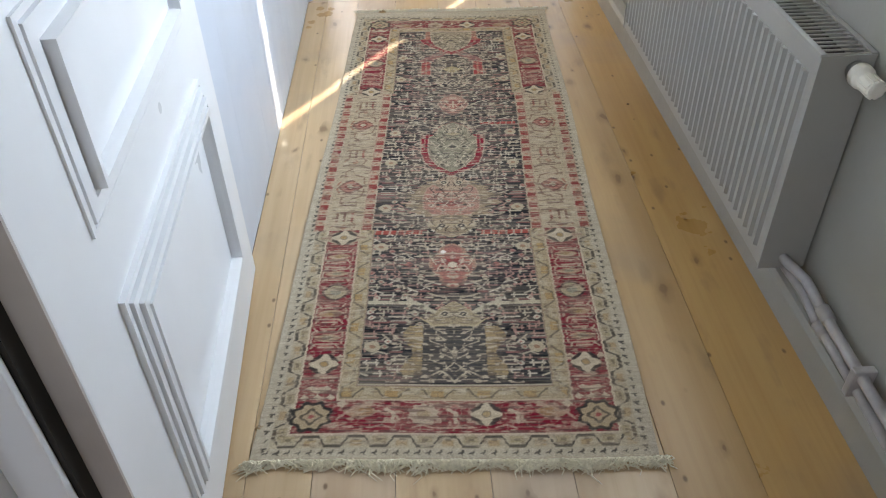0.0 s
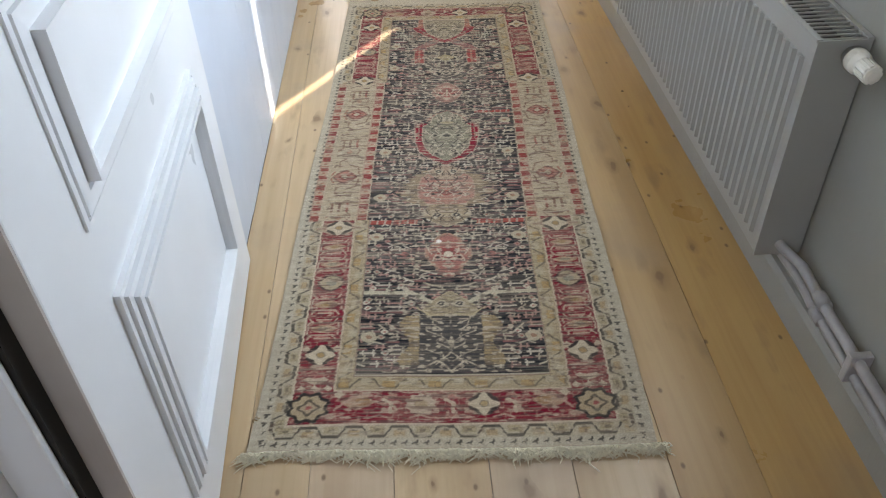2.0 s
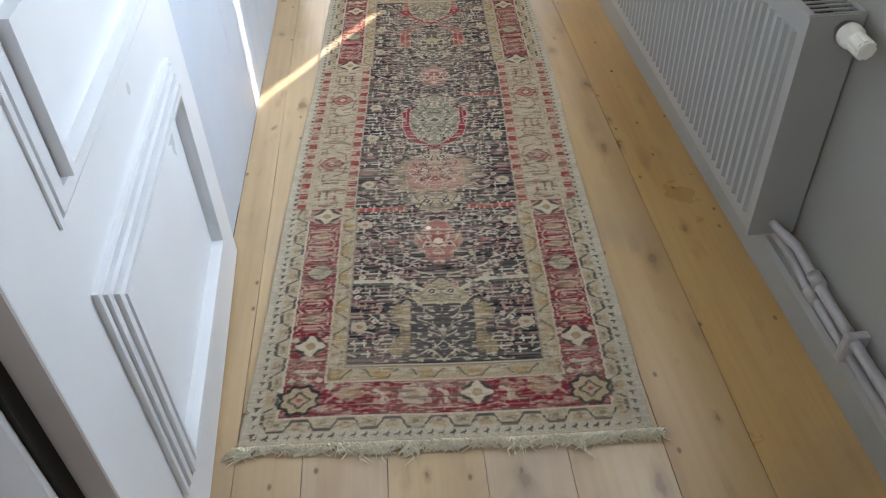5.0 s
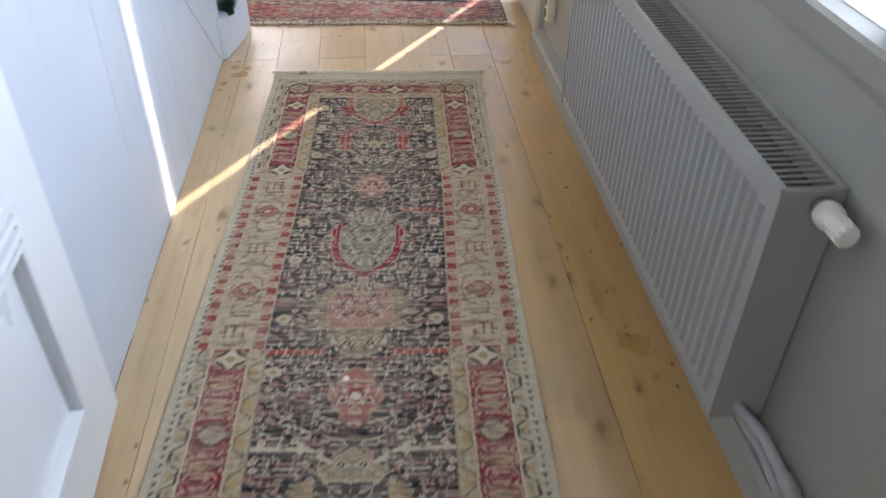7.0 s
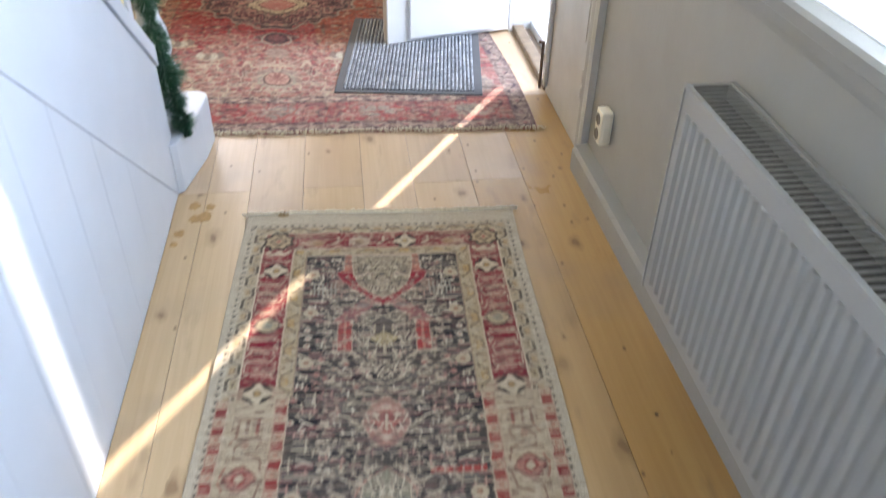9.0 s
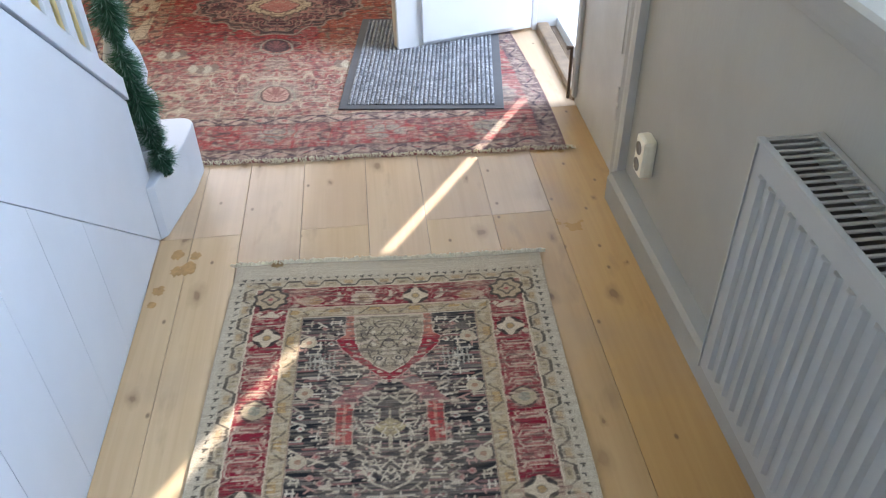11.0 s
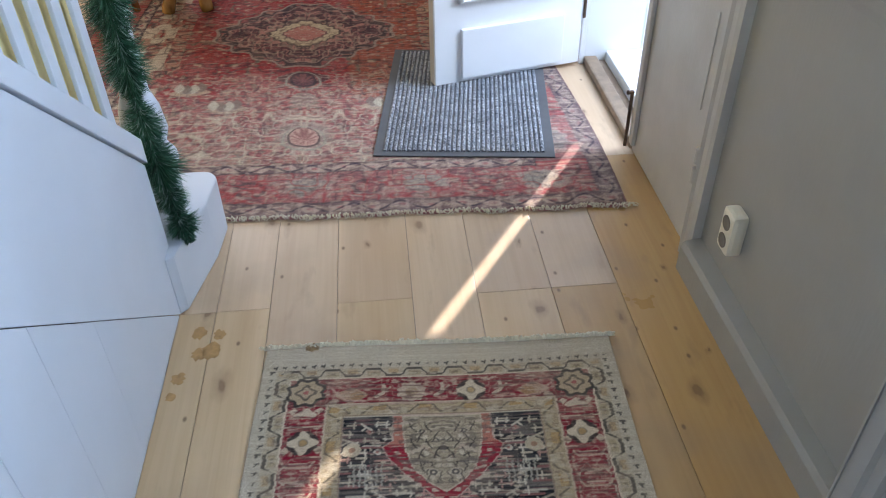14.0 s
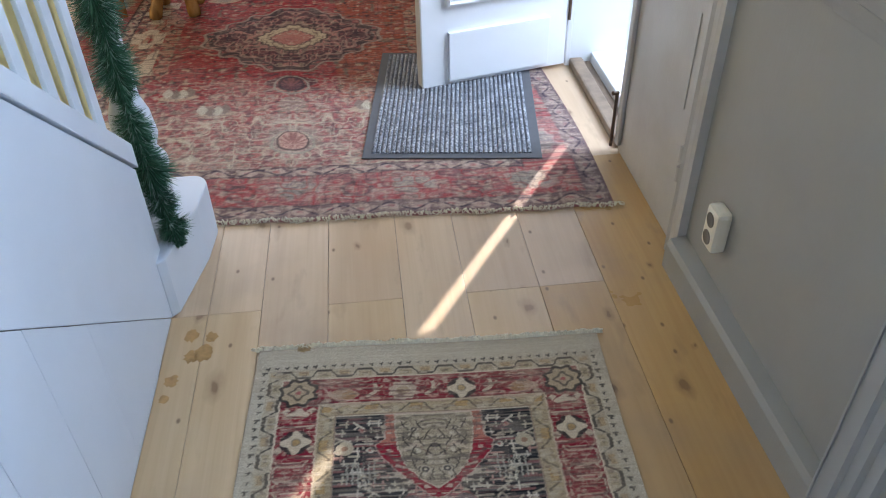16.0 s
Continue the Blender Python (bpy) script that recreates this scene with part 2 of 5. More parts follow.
    if parent is not None:
        ob.parent = parent
    return tagged(ob, label)


def struct(name, bm, material, label="", category=""):
    return tagged(part(name, bm, material), label, category, kind="structure")


def thing(name, label, category, at=(0, 0, 0), group=""):
    ob = new(name)
    ob.location = at
    ob.empty_display_size = 0.05
    return tagged(ob, label, category, group)


def B(*a, **k):
    return box(bmesh.new(), *a, **k)


# ---- the shell ----
LEFT, RIGHT = -0.085, 1.185      # corridor wall faces
FRONT_OUT = 1.395                # outer face of the right wall
WIN = (0.36, 1.62, 0.86, 1.95)   # window opening: y, y, z, z
DOOR = (2.42, 3.58, 2.05)        # entrance opening: y, y, height

# base under the planks, near-black so the joints read as shaded
sub = B(-2.2, -3.0, -0.12, FRONT_OUT, 6.2, -0.012)
floor = struct("floor", sub, GAP_SHADE, "pine plank floor over a base coloured near-black as joint shade", "floor")

wr = bmesh.new()
for y0, y1, z0, z1 in ((-3.0, WIN[0], -0.1, 2.5), (WIN[0], WIN[1], -0.1, WIN[2]), (WIN[0], WIN[1], WIN[3], 2.5), (WIN[1], DOOR[0], -0.1, 2.5),
                       (DOOR[0], DOOR[1], DOOR[2], 2.5), (DOOR[1], 6.2, -0.1, 2.5)):
    box(wr, RIGHT, y0, z0, FRONT_OUT, y1, z1)
wall_right = struct("wall_east", wr, GREY_WALL, "smooth grey-painted wall with a chair rail", "wall")
struct("wall_east_upper", B(RIGHT - 0.004, WIN[1] + 0.04, 0.875, RIGHT, DOOR[0] - 0.05, 2.5), YELLOW, "pale yellow wall above the chair rail", "wall")
struct("ceiling", B(-2.2, -3.0, 2.5, FRONT_OUT, 6.2, 2.6), CEIL, "white painted ceiling", "ceiling")
struct("wall_west", B(-2.2, -3.0, 0, -2.0, 6.0, 2.5), YELLOW, "pale yellow wall", "wall")
wb = bmesh.new()
wf = bmesh.new()
# openings added for the two fill lamps
for m_, ya, yb, xa, xb in ((wb, -3.0, -2.8, -0.7, 0.7), (wf, 6.0, 6.2, -1.5, -0.1)):
    box(m_, -2.2, ya, 0, xa, yb, 2.5)
    box(m_, xb, ya, 0, RIGHT, yb, 2.5)
    box(m_, xa, ya, 0, xb, yb, 0.85)
    box(m_, xa, ya, 2.1, xb, yb, 2.5)
struct("wall_behind", wb, GREY_WALL, "grey wall of the room behind, with an assumed window opening", "wall")
struct("wall_far", wf, YELLOW, "pale yellow far wall of the hall, with an assumed window opening", "wall")
struct("wall_stair", B(-0.20, 0.78, 0, -0.1325, 2.43, 2.5), YELLOW, "pale yellow wall behind the stair", "wall")
cross = bmesh.new()
box(cross, -2.0, -0.50, 0, -0.124, -0.385, 2.5)
box(cross, -0.124, -0.50, 2.06, RIGHT, -0.385, 2.5)
struct("wall_cross", cross, WHITE, "white wall beside the open panel door", "wall")

# skirting along the right wall, with a chamfered top
sk = bmesh.new()
rings = [[sk.verts.new((x, y, z)) for x, z in ((RIGHT, -0.004), (foot, -0.004), (foot, 0.070), (foot + 0.008, 0.084), (RIGHT, 0.090))] for y, foot in ((-0.345, 1.176), (2.385, 1.137))]
sk.faces.new(rings[0]), sk.faces.new(rings[1][::-1])
for k in range(5):
    sk.faces.new((rings[0][k], rings[0][(k + 1) % 5], rings[1][(k + 1) % 5], rings[1][k]))
struct("baseboard", sk, GREY_WALL, "low grey-painted baseboard with a chamfered top", "baseboard")

# chair rail that runs on as the window sill
rail = prism(bmesh.new(), [(RIGHT, 0.795), (RIGHT - 0.012, 0.795), (RIGHT - 0.016, 0.812), (RIGHT - 0.028, 0.818), (RIGHT - 0.030, 0.838), (RIGHT - 0.042, 0.846), (RIGHT - 0.045, 0.868), (RIGHT - 0.038, 0.875), (RIGHT, 0.875)], "y", -0.345, DOOR[0] - 0.075)
struct("chair_rail", rail, GREY_WALL, "moulded grey chair rail at sill height", "trim")

# window: sill, frame, panes
win = thing("window_1", "white casement window with a deep painted sill", "window", (FRONT_OUT - 0.05, 1.0, WIN[2]))
win["kind"] = "structure"
wy0, wy1, wz0, wz1 = WIN


def wpart(name, *b, mat=WHITE, **k):
    o = part(name, B(*b, **k), mat, win)
    o.matrix_parent_inverse = Matrix.Translation(win.location).inverted()
    return o


wpart("window_sill", RIGHT - 0.002, wy0 + 0.002, wz0 + 0.001, FRONT_OUT - 0.03, wy1 - 0.002, wz0 + 0.018, bevel=0.004)
for y in (wy0, (wy0 + wy1) / 2 - 0.03, wy1 - 0.06):
    wpart("window_frame", FRONT_OUT - 0.07, y + 0.002, wz0 + 0.02, FRONT_OUT - 0.02, y + 0.058, wz1 - 0.002, bevel=0.004)
for z in (wz0 + 0.02, wz0 + 0.55, wz1 - 0.07):
    wpart("window_bar", FRONT_OUT - 0.065, wy0 + 0.06, z, FRONT_OUT - 0.025, wy1 - 0.06, z + 0.05, bevel=0.004)
glass_m = bpy.data.materials.new("window_glass")
glass_m.use_nodes = True
gb = glass_m.node_tree.nodes["Principled BSDF"]
gb.inputs["Transmission Weight"].default_value, gb.inputs["Roughness"].default_value, gb.inputs["IOR"].default_value = 1.0, 0.0, 1.45
for y0, y1 in ((wy0 + 0.06, (wy0 + wy1) / 2 - 0.03), ((wy0 + wy1) / 2 + 0.03, wy1 - 0.06)):
    p = wpart("pane", FRONT_OUT - 0.047, y0, wz0 + 0.06, FRONT_OUT - 0.043, y1, wz1 - 0.06, mat=glass_m)
    p.visible_shadow = False

# small gilt ornament on the sill
orn = thing("sill_ornament", "small gilt ornament standing on the window sill", "ornament", (RIGHT + 0.075, 1.47, wz0 + 0.018))
GILT = plain("gilt", (0.55, 0.38, 0.12), 0.35, 0.6, 0.3, 90)
part("body", lathe(bmesh.new(), [(0.020, 0), (0.024, 0.006), (0.012, 0.018), (0.017, 0.036), (0.022, 0.055), (0.012, 0.075), (0.006, 0.09)]), GILT, orn, smooth=True)
part("foot", B(-0.03, -0.03, 0, 0.03, 0.03, 0.004, bevel=0.001), GILT, orn)

# casing between the wall and the entrance doors
cas = bmesh.new()
prism(cas, [(RIGHT, 2.385), (RIGHT - 0.022, 2.385), (RIGHT - 0.026, 2.400), (RIGHT - 0.016, 2.406), (RIGHT - 0.016, 2.440), (RIGHT - 0.022, 2.448), (RIGHT - 0.010, 2.462), (RIGHT, 2.462)], "z", 0, DOOR[2] + 0.06)
struct("door_casing", cas, OLD_WHITE, "chipped cream door casing", "trim")
cas = B(RIGHT - 0.02, 3.572, 0, RIGHT - 0.001, 3.66, DOOR[2] + 0.06, bevel=0.004)
struct("door_casing", cas, WHITE, "white door casing", "trim")
jam = B(RIGHT, DOOR[1] - 0.004, 0.0, FRONT_OUT - 0.001, DOOR[1] + 0.03, DOOR[2] - 0.002)
struct("door_jamb", jam, WHITE, "white painted door jamb", "trim")

# closed leaf of the double entrance door
leaf = thing("entrance_door_leaf", "closed cream-painted entrance door leaf with worn, chipped paint", "door", (RIGHT, 2.47, 0))


def under(parent, name, bm, mat, label="", smooth=False):
    """A part given in world coordinates."""
    o = part(name, bm, mat, parent, label, smooth)
    o.matrix_parent_inverse = Matrix.Translation(parent.location).inverted()
    return o


under(leaf, "panel", B(RIGHT + 0.002, 2.464, 0.002, RIGHT + 0.04, 2.952, DOOR[2] - 0.01, bevel=0.002), OLD_WHITE)
under(leaf, "cover_strip", B(RIGHT - 0.012, 2.925, 0.03, RIGHT + 0.001, 2.955, DOOR[2] - 0.02, bevel=0.004), OLD_WHITE, "narrow cover strip along the free edge")
under(leaf, "bolt", tube(bmesh.new(), [(RIGHT - 0.020, 2.958, 0.015), (RIGHT - 0.020, 2.958, 0.20)], 0.0055), RUST, "brown iron shoot bolt")
under(leaf, "bolt_knob", tube(bmesh.new(), [(RIGHT - 0.016, 2.958, 0.195), (RIGHT - 0.036, 2.952, 0.198)], [0.004, 0.007]), RUST)
for z in (0.20, 0.255):
    under(leaf, "hinge", tube(bmesh.new(), [(RIGHT - 0.012, 2.468, z), (RIGHT - 0.012, 2.468, z + 0.04)], 0.009), OLD_WHITE, "painted-over iron hinge")
for y, z0, z1 in ((2.535, 0.36, 0.60), (2.535, 0.70, 0.95)):
    under(leaf, "moulding", B(RIGHT - 0.001, y, z0, RIGHT + 0.003, y + 0.008, z1, bevel=0.002), OLD_WHITE)

# threshold
th = bmesh.new()
box(th, RIGHT - 0.004, 2.96, 0.0, RIGHT + 0.045, 3.575, 0.032, bevel=0.008)
box(th, RIGHT + 0.056, 2.96, 0.0, RIGHT + 0.077, 3.575, 0.012)
struct("threshold", th, SILL_WOOD, "worn brown wooden threshold", "threshold")
# outer sill coloured white as the glare of daylight beyond the threshold
th = bmesh.new()
box(th, RIGHT + 0.078, 2.96, 0.0, FRONT_OUT + 0.03, 3.575, 0.05, bevel=0.008)
struct("threshold_outer", th, WHITE, "outer door sill, white to stand for the daylight glare", "threshold")

# open leaf of the entrance door
HX, HY = 1.158, 3.560
ang = math.atan2(3.560 - 3.425, 1.158 - 0.622)
open_leaf = thing("entrance_door_open", "white panelled entrance door leaf standing open over the doormat", "door", (HX, HY, 0))
open_leaf.rotation_euler = (0, 0, ang)
LW = 0.555
part("slab", B(-LW, -0.0, 0.016, 0, 0.045, DOOR[2] - 0.015, bevel=0.004), WHITE, open_leaf)


def frame_mould(x0, x1, z0, z1, y, w, d):
    """A mitred picture-frame moulding on the face y, standing d proud."""
    bm = bmesh.new()
    steps = ((0, 0), (0.10, d * 0.75), (0.30, d), (0.45, d * 0.55), (0.70, d * 0.80), (1.0, 0))
    rings = []
    for f, h in steps:
        i = w * f
        rings.append([bm.verts.new(p) for p in ((x0 + i, y - h, z0 + i), (x1 - i, y - h, z0 + i), (x1 - i, y - h, z1 - i), (x0 + i, y - h, z1 - i))])
    for p, q in zip(rings, rings[1:]):
        for k in range(4):
            bm.faces.new((p[k], p[(k + 1) % 4], q[(k + 1) % 4], q[k]))
    return bm


part("lower_panel", B(-LW + 0.095, -0.014, 0.034, -0.075, 0.002, 0.212, bevel=0.003), WHITE, open_leaf)
part("panel_moulding", frame_mould(-LW + 0.085, -0.085, 0.300, 0.93, 0.0, 0.042, 0.020), WHITE, open_leaf)
part("upper_panel", B(-LW + 0.135, -0.010, 0.350, -0.135, 0.002, 0.88, bevel=0.004), WHITE, open_leaf)
part("panel_moulding", frame_mould(-LW + 0.085, -0.085, 1.05, 1.90, 0.0, 0.042, 0.020), WHITE, open_leaf)
part("edge_strip", B(-LW - 0.004, -0.001, 0.02, -LW + 0.001, 0.046, DOOR[2] - 0.02, bevel=0.001), OLD_WHITE, open_leaf, "cream-coloured door edge")
for z in (0.185, 0.30):
    part("hinge", tube(bmesh.new(), [(0.006, -0.003, z), (0.006, -0.003, z + 0.075)], 0.0055), RUST, open_leaf, "dark iron hinge")

# outer leaf, turned back outside, a finger's gap from the jamb
outer = thing("outer_door_leaf", "white outer door leaf folded back outside", "door", (1.455, 3.58, -0.1))
under(outer, "slab", B(1.452, 3.575, 0.09, 2.06, 3.615, 2.06, bevel=0.004), WHITE)
# board added to close the slit low down, so the sun strip starts later
under(outer, "slit_stop", B(1.395, 3.575, -0.10, 2.06, 3.62, 0.315, bevel=0.003), WHITE)
for z in (0.737, 1.90):
    under(outer, "hinge", B(1.385, 3.576, z, 1.47, 3.60, z + 0.166, bevel=0.004), STEEL, "steel strap hinge")
under(outer, "handle", lathe(bmesh.new(), [(0.013, 0), (0.013, 0.03), (0.009, 0.05), (0.020, 0.075), (0.020, 0.10), (0.008, 0.115)], Matrix.Translation((1.515, 3.573, 0.09)) @ Matrix.Rotation(radians(90), 4, "X")), STEEL, "tarnished catch", True)
for x in (1.60, 1.75, 1.90):
    under(outer, "board_strip", B(x, 3.566, 0.13, x + 0.02, 3.576, 2.0, bevel=0.003), WHITE)

# outdoors
struct("ground", B(FRONT_OUT, -60, -0.3, 80, 60, -0.1), plain("pale_gravel", (0.46, 0.43, 0.38), 0.9, 0, 0.25, 15), "pale gravel ground outside", "ground")
# unseen boarded screen, added to block the sun from the window
sun_screen = thing("sun_screen_wall", "added unseen boarded screen that keeps the sun off the window", "wall", (2.1, 3.62, -0.1))
sun_screen["kind"] = "structure"
for k in range(18):
    under(sun_screen, "board", B(2.08 + 0.17 * k, 3.62, -0.1, 2.24 + 0.17 * k, 3.65, 4.3, bevel=0.004), WHITE)

# ---- stair with boarded side ----
SL = -0.89


def zl(y, z_at, y_at):
    return z_at + SL * (y - y_at)


stair = thing("staircase", "white-painted wooden stair with a boarded side and flat balusters", "staircase", (-0.5, 1.5, 0))
# stringer board: between the lower joint and the cap
STR = [(0.62, zl(0.62, 0.0, 2.345) + 0.001), (2.344, 0.001), (2.347, 0.0), (2.40, 0.0), (2.40, 0.383), (2.355, 0.425), (0.62, zl(0.62, 0.425, 2.355))]
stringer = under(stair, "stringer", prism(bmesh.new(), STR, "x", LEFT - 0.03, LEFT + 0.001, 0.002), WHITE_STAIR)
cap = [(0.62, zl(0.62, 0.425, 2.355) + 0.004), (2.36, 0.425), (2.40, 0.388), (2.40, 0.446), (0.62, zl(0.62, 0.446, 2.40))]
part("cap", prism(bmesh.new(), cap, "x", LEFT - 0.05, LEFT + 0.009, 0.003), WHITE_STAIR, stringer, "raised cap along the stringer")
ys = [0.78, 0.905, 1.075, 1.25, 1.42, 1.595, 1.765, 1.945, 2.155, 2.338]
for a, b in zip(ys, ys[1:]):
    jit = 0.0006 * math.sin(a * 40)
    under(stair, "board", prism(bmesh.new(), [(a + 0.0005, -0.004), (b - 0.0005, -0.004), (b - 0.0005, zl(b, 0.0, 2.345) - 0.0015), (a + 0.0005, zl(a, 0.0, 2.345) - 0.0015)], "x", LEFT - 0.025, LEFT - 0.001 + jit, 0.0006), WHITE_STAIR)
# near-black sheet behind the boards, as the shade in their joints
under(stair, "backing", prism(bmesh.new(), [(0.62, 0.0), (2.39, 0.0), (2.39, 0.38), (0.62, zl(0.62, 0.40, 2.355))], "x", LEFT - 0.045, LEFT - 0.031), GAP_SHADE)
# steps behind the side
for k in range(1, 10):
    y1 = 2.62 - 0.2 * k
    under(stair, "tread", B(-0.978, y1 - 0.03, 0.165 + 0.178 * k - 0.03, -0.262, y1 + 0.22, 0.165 + 0.178 * k, bevel=0.006), WHITE_STAIR)
    under(stair, "riser", B(-0.975, y1 + 0.18, 0.178 * k - 0.02, -0.264, y1 + 0.195, 0.165 + 0.178 * k - 0.03), WHITE_STAIR)
# bottom step with a rounded end
arc = [(-0.058 + 0.045 * math.cos(a), 2.672 + 0.045 * math.sin(a)) for a in [radians(d) for d in range(-10, 100, 12)]]
first = [(-0.975, 2.36), (LEFT + 0.004, 2.345), (-0.066, 2.36), (-0.022, 2.56)] + arc + [(-0.975, 2.718)]
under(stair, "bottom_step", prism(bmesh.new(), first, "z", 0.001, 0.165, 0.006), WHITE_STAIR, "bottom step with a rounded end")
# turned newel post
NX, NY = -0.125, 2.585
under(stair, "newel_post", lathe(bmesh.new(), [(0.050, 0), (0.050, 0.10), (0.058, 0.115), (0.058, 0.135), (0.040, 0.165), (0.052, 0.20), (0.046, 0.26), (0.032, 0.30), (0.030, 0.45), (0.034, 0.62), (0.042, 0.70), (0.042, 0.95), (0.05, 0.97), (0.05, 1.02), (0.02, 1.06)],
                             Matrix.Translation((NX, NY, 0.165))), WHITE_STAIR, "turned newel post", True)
# balusters and handrail
for k in range(16):
    y = 2.36 - 0.0845 * k
    z0 = zl(y, 0.446, 2.40)
    under(stair, "baluster", prism(bmesh.new(), [(y - 0.018, z0 + 0.02), (y + 0.018, z0 - 0.02), (y + 0.018, z0 + 0.60), (y - 0.018, z0 + 0.64)], "x", LEFT - 0.032, LEFT - 0.023, 0.002), WHITE_STAIR)
hr = [(2.62, zl(2.62, 1.09, 2.40)), (2.62, zl(2.62, 1.15, 2.40)), (1.05, zl(1.05, 1.15, 2.40)), (1.05, zl(1.05, 1.09, 2.40))]
under(stair, "handrail", prism(bmesh.new(), hr, "x", LEFT - 0.043, LEFT + 0.005, 0.01), WHITE_STAIR)
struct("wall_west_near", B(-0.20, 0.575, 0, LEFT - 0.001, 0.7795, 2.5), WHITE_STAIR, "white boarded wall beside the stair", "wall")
struct("wall_west_fill", B(-0.20, -0.345, 0, -0.130, 0.574, 2.5), WHITE, "white wall behind the open door", "wall")

# ---- open panel door beside the rug ----
pd = thing("panel_door", "white gloss-painted panel door standing open along the wall", "door", (-0.022, -0.347, 0))
pd.rotation_euler = (0, 0, radians(2.6))
# local x runs into the wall, y along the door; the face looks to +x
part("slab", B(-0.045, 0, 0.012, 0, 0.92, 2.03, bevel=0.003), WHITE, pd)
# edge coloured darker than the slab because it faces away from the light
part("edge", B(-0.0445, -0.004, 0.014, -0.001, 0.001, 2.028), EDGE, pd, "door edge, its unlit side put in as grey-brown colour")


def door_mould(y0, y1, z0, z1, w, d, flat=False):
    bm = bmesh.new()
    steps = ((0, 0), (0.0, d * 0.34), (0.12, d * 0.38), (0.135, -0.001), (0.18, -0.001), (0.19, d * 0.56), (0.34, d * 0.64), (0.36, d * 0.20), (0.41, d * 0.20), (0.42, d * 0.86), (0.58, d * 0.92), (0.60, d * 0.45), (0.65, d * 0.45), (0.66, d), (0.84, d * 0.96), (0.89, d * 0.5), (0.91, -0.006), (1.0, -0.006))
    if flat:
        steps = ((0, 0), (0.0, 0.004), (0.14, 0.005), (0.15, 0.001), (0.20, 0.001), (0.21, 0.007), (0.58, 0.008), (0.60, 0.004), (0.70, 0.004), (0.71, 0.021), (0.86, 0.021), (0.90, 0.010), (0.92, -0.006), (1.0, -0.006))
    rings = []
    for f, h in steps:
        i = w * f
        rings.append([bm.verts.new(p) for p in ((h, y0 + i, z0 + i), (h, y1 - i, z0 + i), (h, y1 - i, z1 - i), (h, y0 + i, z1 - i))])
    for p, q in zip(rings, rings[1:]):
        for k in range(4):
            bm.faces.new((p[k], p[(k + 1) % 4], q[(k + 1) % 4], q[k]))
    return bm


for z0, z1 in ((0.160, 0.608), (0.712, 0.985), (1.085, 1.95)):
    pm = part("panel_moulding", door_mould(0.150, 0.772, z0, z1, 0.060, 0.026, z0 > 0.5), WHITE, pd, "deep stepped panel moulding")
    part("panel", B(-0.004, 0.20, z0 + 0.05, 0.002, 0.722, z1 - 0.055), WHITE, pm)
# near-black box in place of the shade between door and jamb
struct("door_gap_shade", B(-0.122, -0.380, 0, -0.058, -0.353, 2.04), GAP_SHADE, "near-black filler standing for the shade in the gap beside the door", "trim")
struct("door_jamb", B(-0.1235, -0.394, 0, -0.064, -0.382, 2.05, bevel=0.002), WHITE, "white painted jamb of the inner door", "trim")

# ---- radiator ----
rad = thing("radiator", "grey-white enamelled panel radiator with a slotted top grille", "radiator", (1.09, 0.95, 0))
RX0, RX1, RY0, RY1, RZ0, RZ1 = 1.080, 1.181, 0.312, 1.592, 0.163, 0.655
# ribbed front panel
bm = bmesh.new()
n_rib = 38
pitch = (RY1 - RY0 - 0.05) / n_rib
box(bm, RX0 + 0.004, RY0 + 0.002, RZ0 + 0.003, RX0 + 0.016, RY1 - 0.002, RZ1 - 0.004, bevel=0.003)
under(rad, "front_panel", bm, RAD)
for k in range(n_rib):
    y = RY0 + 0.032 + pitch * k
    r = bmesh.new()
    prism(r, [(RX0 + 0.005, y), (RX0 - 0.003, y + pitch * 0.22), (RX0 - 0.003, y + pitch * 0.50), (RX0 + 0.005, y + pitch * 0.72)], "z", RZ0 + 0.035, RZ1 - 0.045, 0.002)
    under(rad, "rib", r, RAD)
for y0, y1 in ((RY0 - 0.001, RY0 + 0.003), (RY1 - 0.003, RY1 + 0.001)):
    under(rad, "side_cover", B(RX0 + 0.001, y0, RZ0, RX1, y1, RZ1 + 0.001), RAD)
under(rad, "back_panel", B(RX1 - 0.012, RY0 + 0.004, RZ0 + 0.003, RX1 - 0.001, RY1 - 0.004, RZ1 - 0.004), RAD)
# convector block coloured near-black as the shade between the slats
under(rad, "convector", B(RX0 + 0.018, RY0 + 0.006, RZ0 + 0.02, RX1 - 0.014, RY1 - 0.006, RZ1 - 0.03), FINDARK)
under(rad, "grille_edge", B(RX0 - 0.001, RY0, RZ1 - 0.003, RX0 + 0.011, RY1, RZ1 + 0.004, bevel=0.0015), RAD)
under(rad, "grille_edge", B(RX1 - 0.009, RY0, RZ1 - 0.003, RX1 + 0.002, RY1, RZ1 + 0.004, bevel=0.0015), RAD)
sl = B(RX0 + 0.009, -0.0026, RZ1 - 0.001, RX1 - 0.007, 0.0026, RZ1 + 0.0015)
slat_me = mesh_of(sl, "slat", FIN)
for k in range(78):
    s_ = new("slat", slat_me)
    s_.location = (0, RY0 + 0.008 + k * (RY1 - RY0 - 0.016) / 77, 0)
    s_.parent = rad
    s_.matrix_parent_inverse = Matrix.Translation(rad.location).inverted()
for y in (0.52, 1.18):
    under(rad, "bracket", B(RX1 - 0.004, y, RZ1 - 0.02, RIGHT + 0.001, y + 0.03, RZ1 + 0.006, bevel=0.002), RAD)
# thermostat valve
vm = Matrix.Translation((1.148, RY0 - 0.002, 0.628)) @ Matrix.Rotation(radians(90), 4, "X")
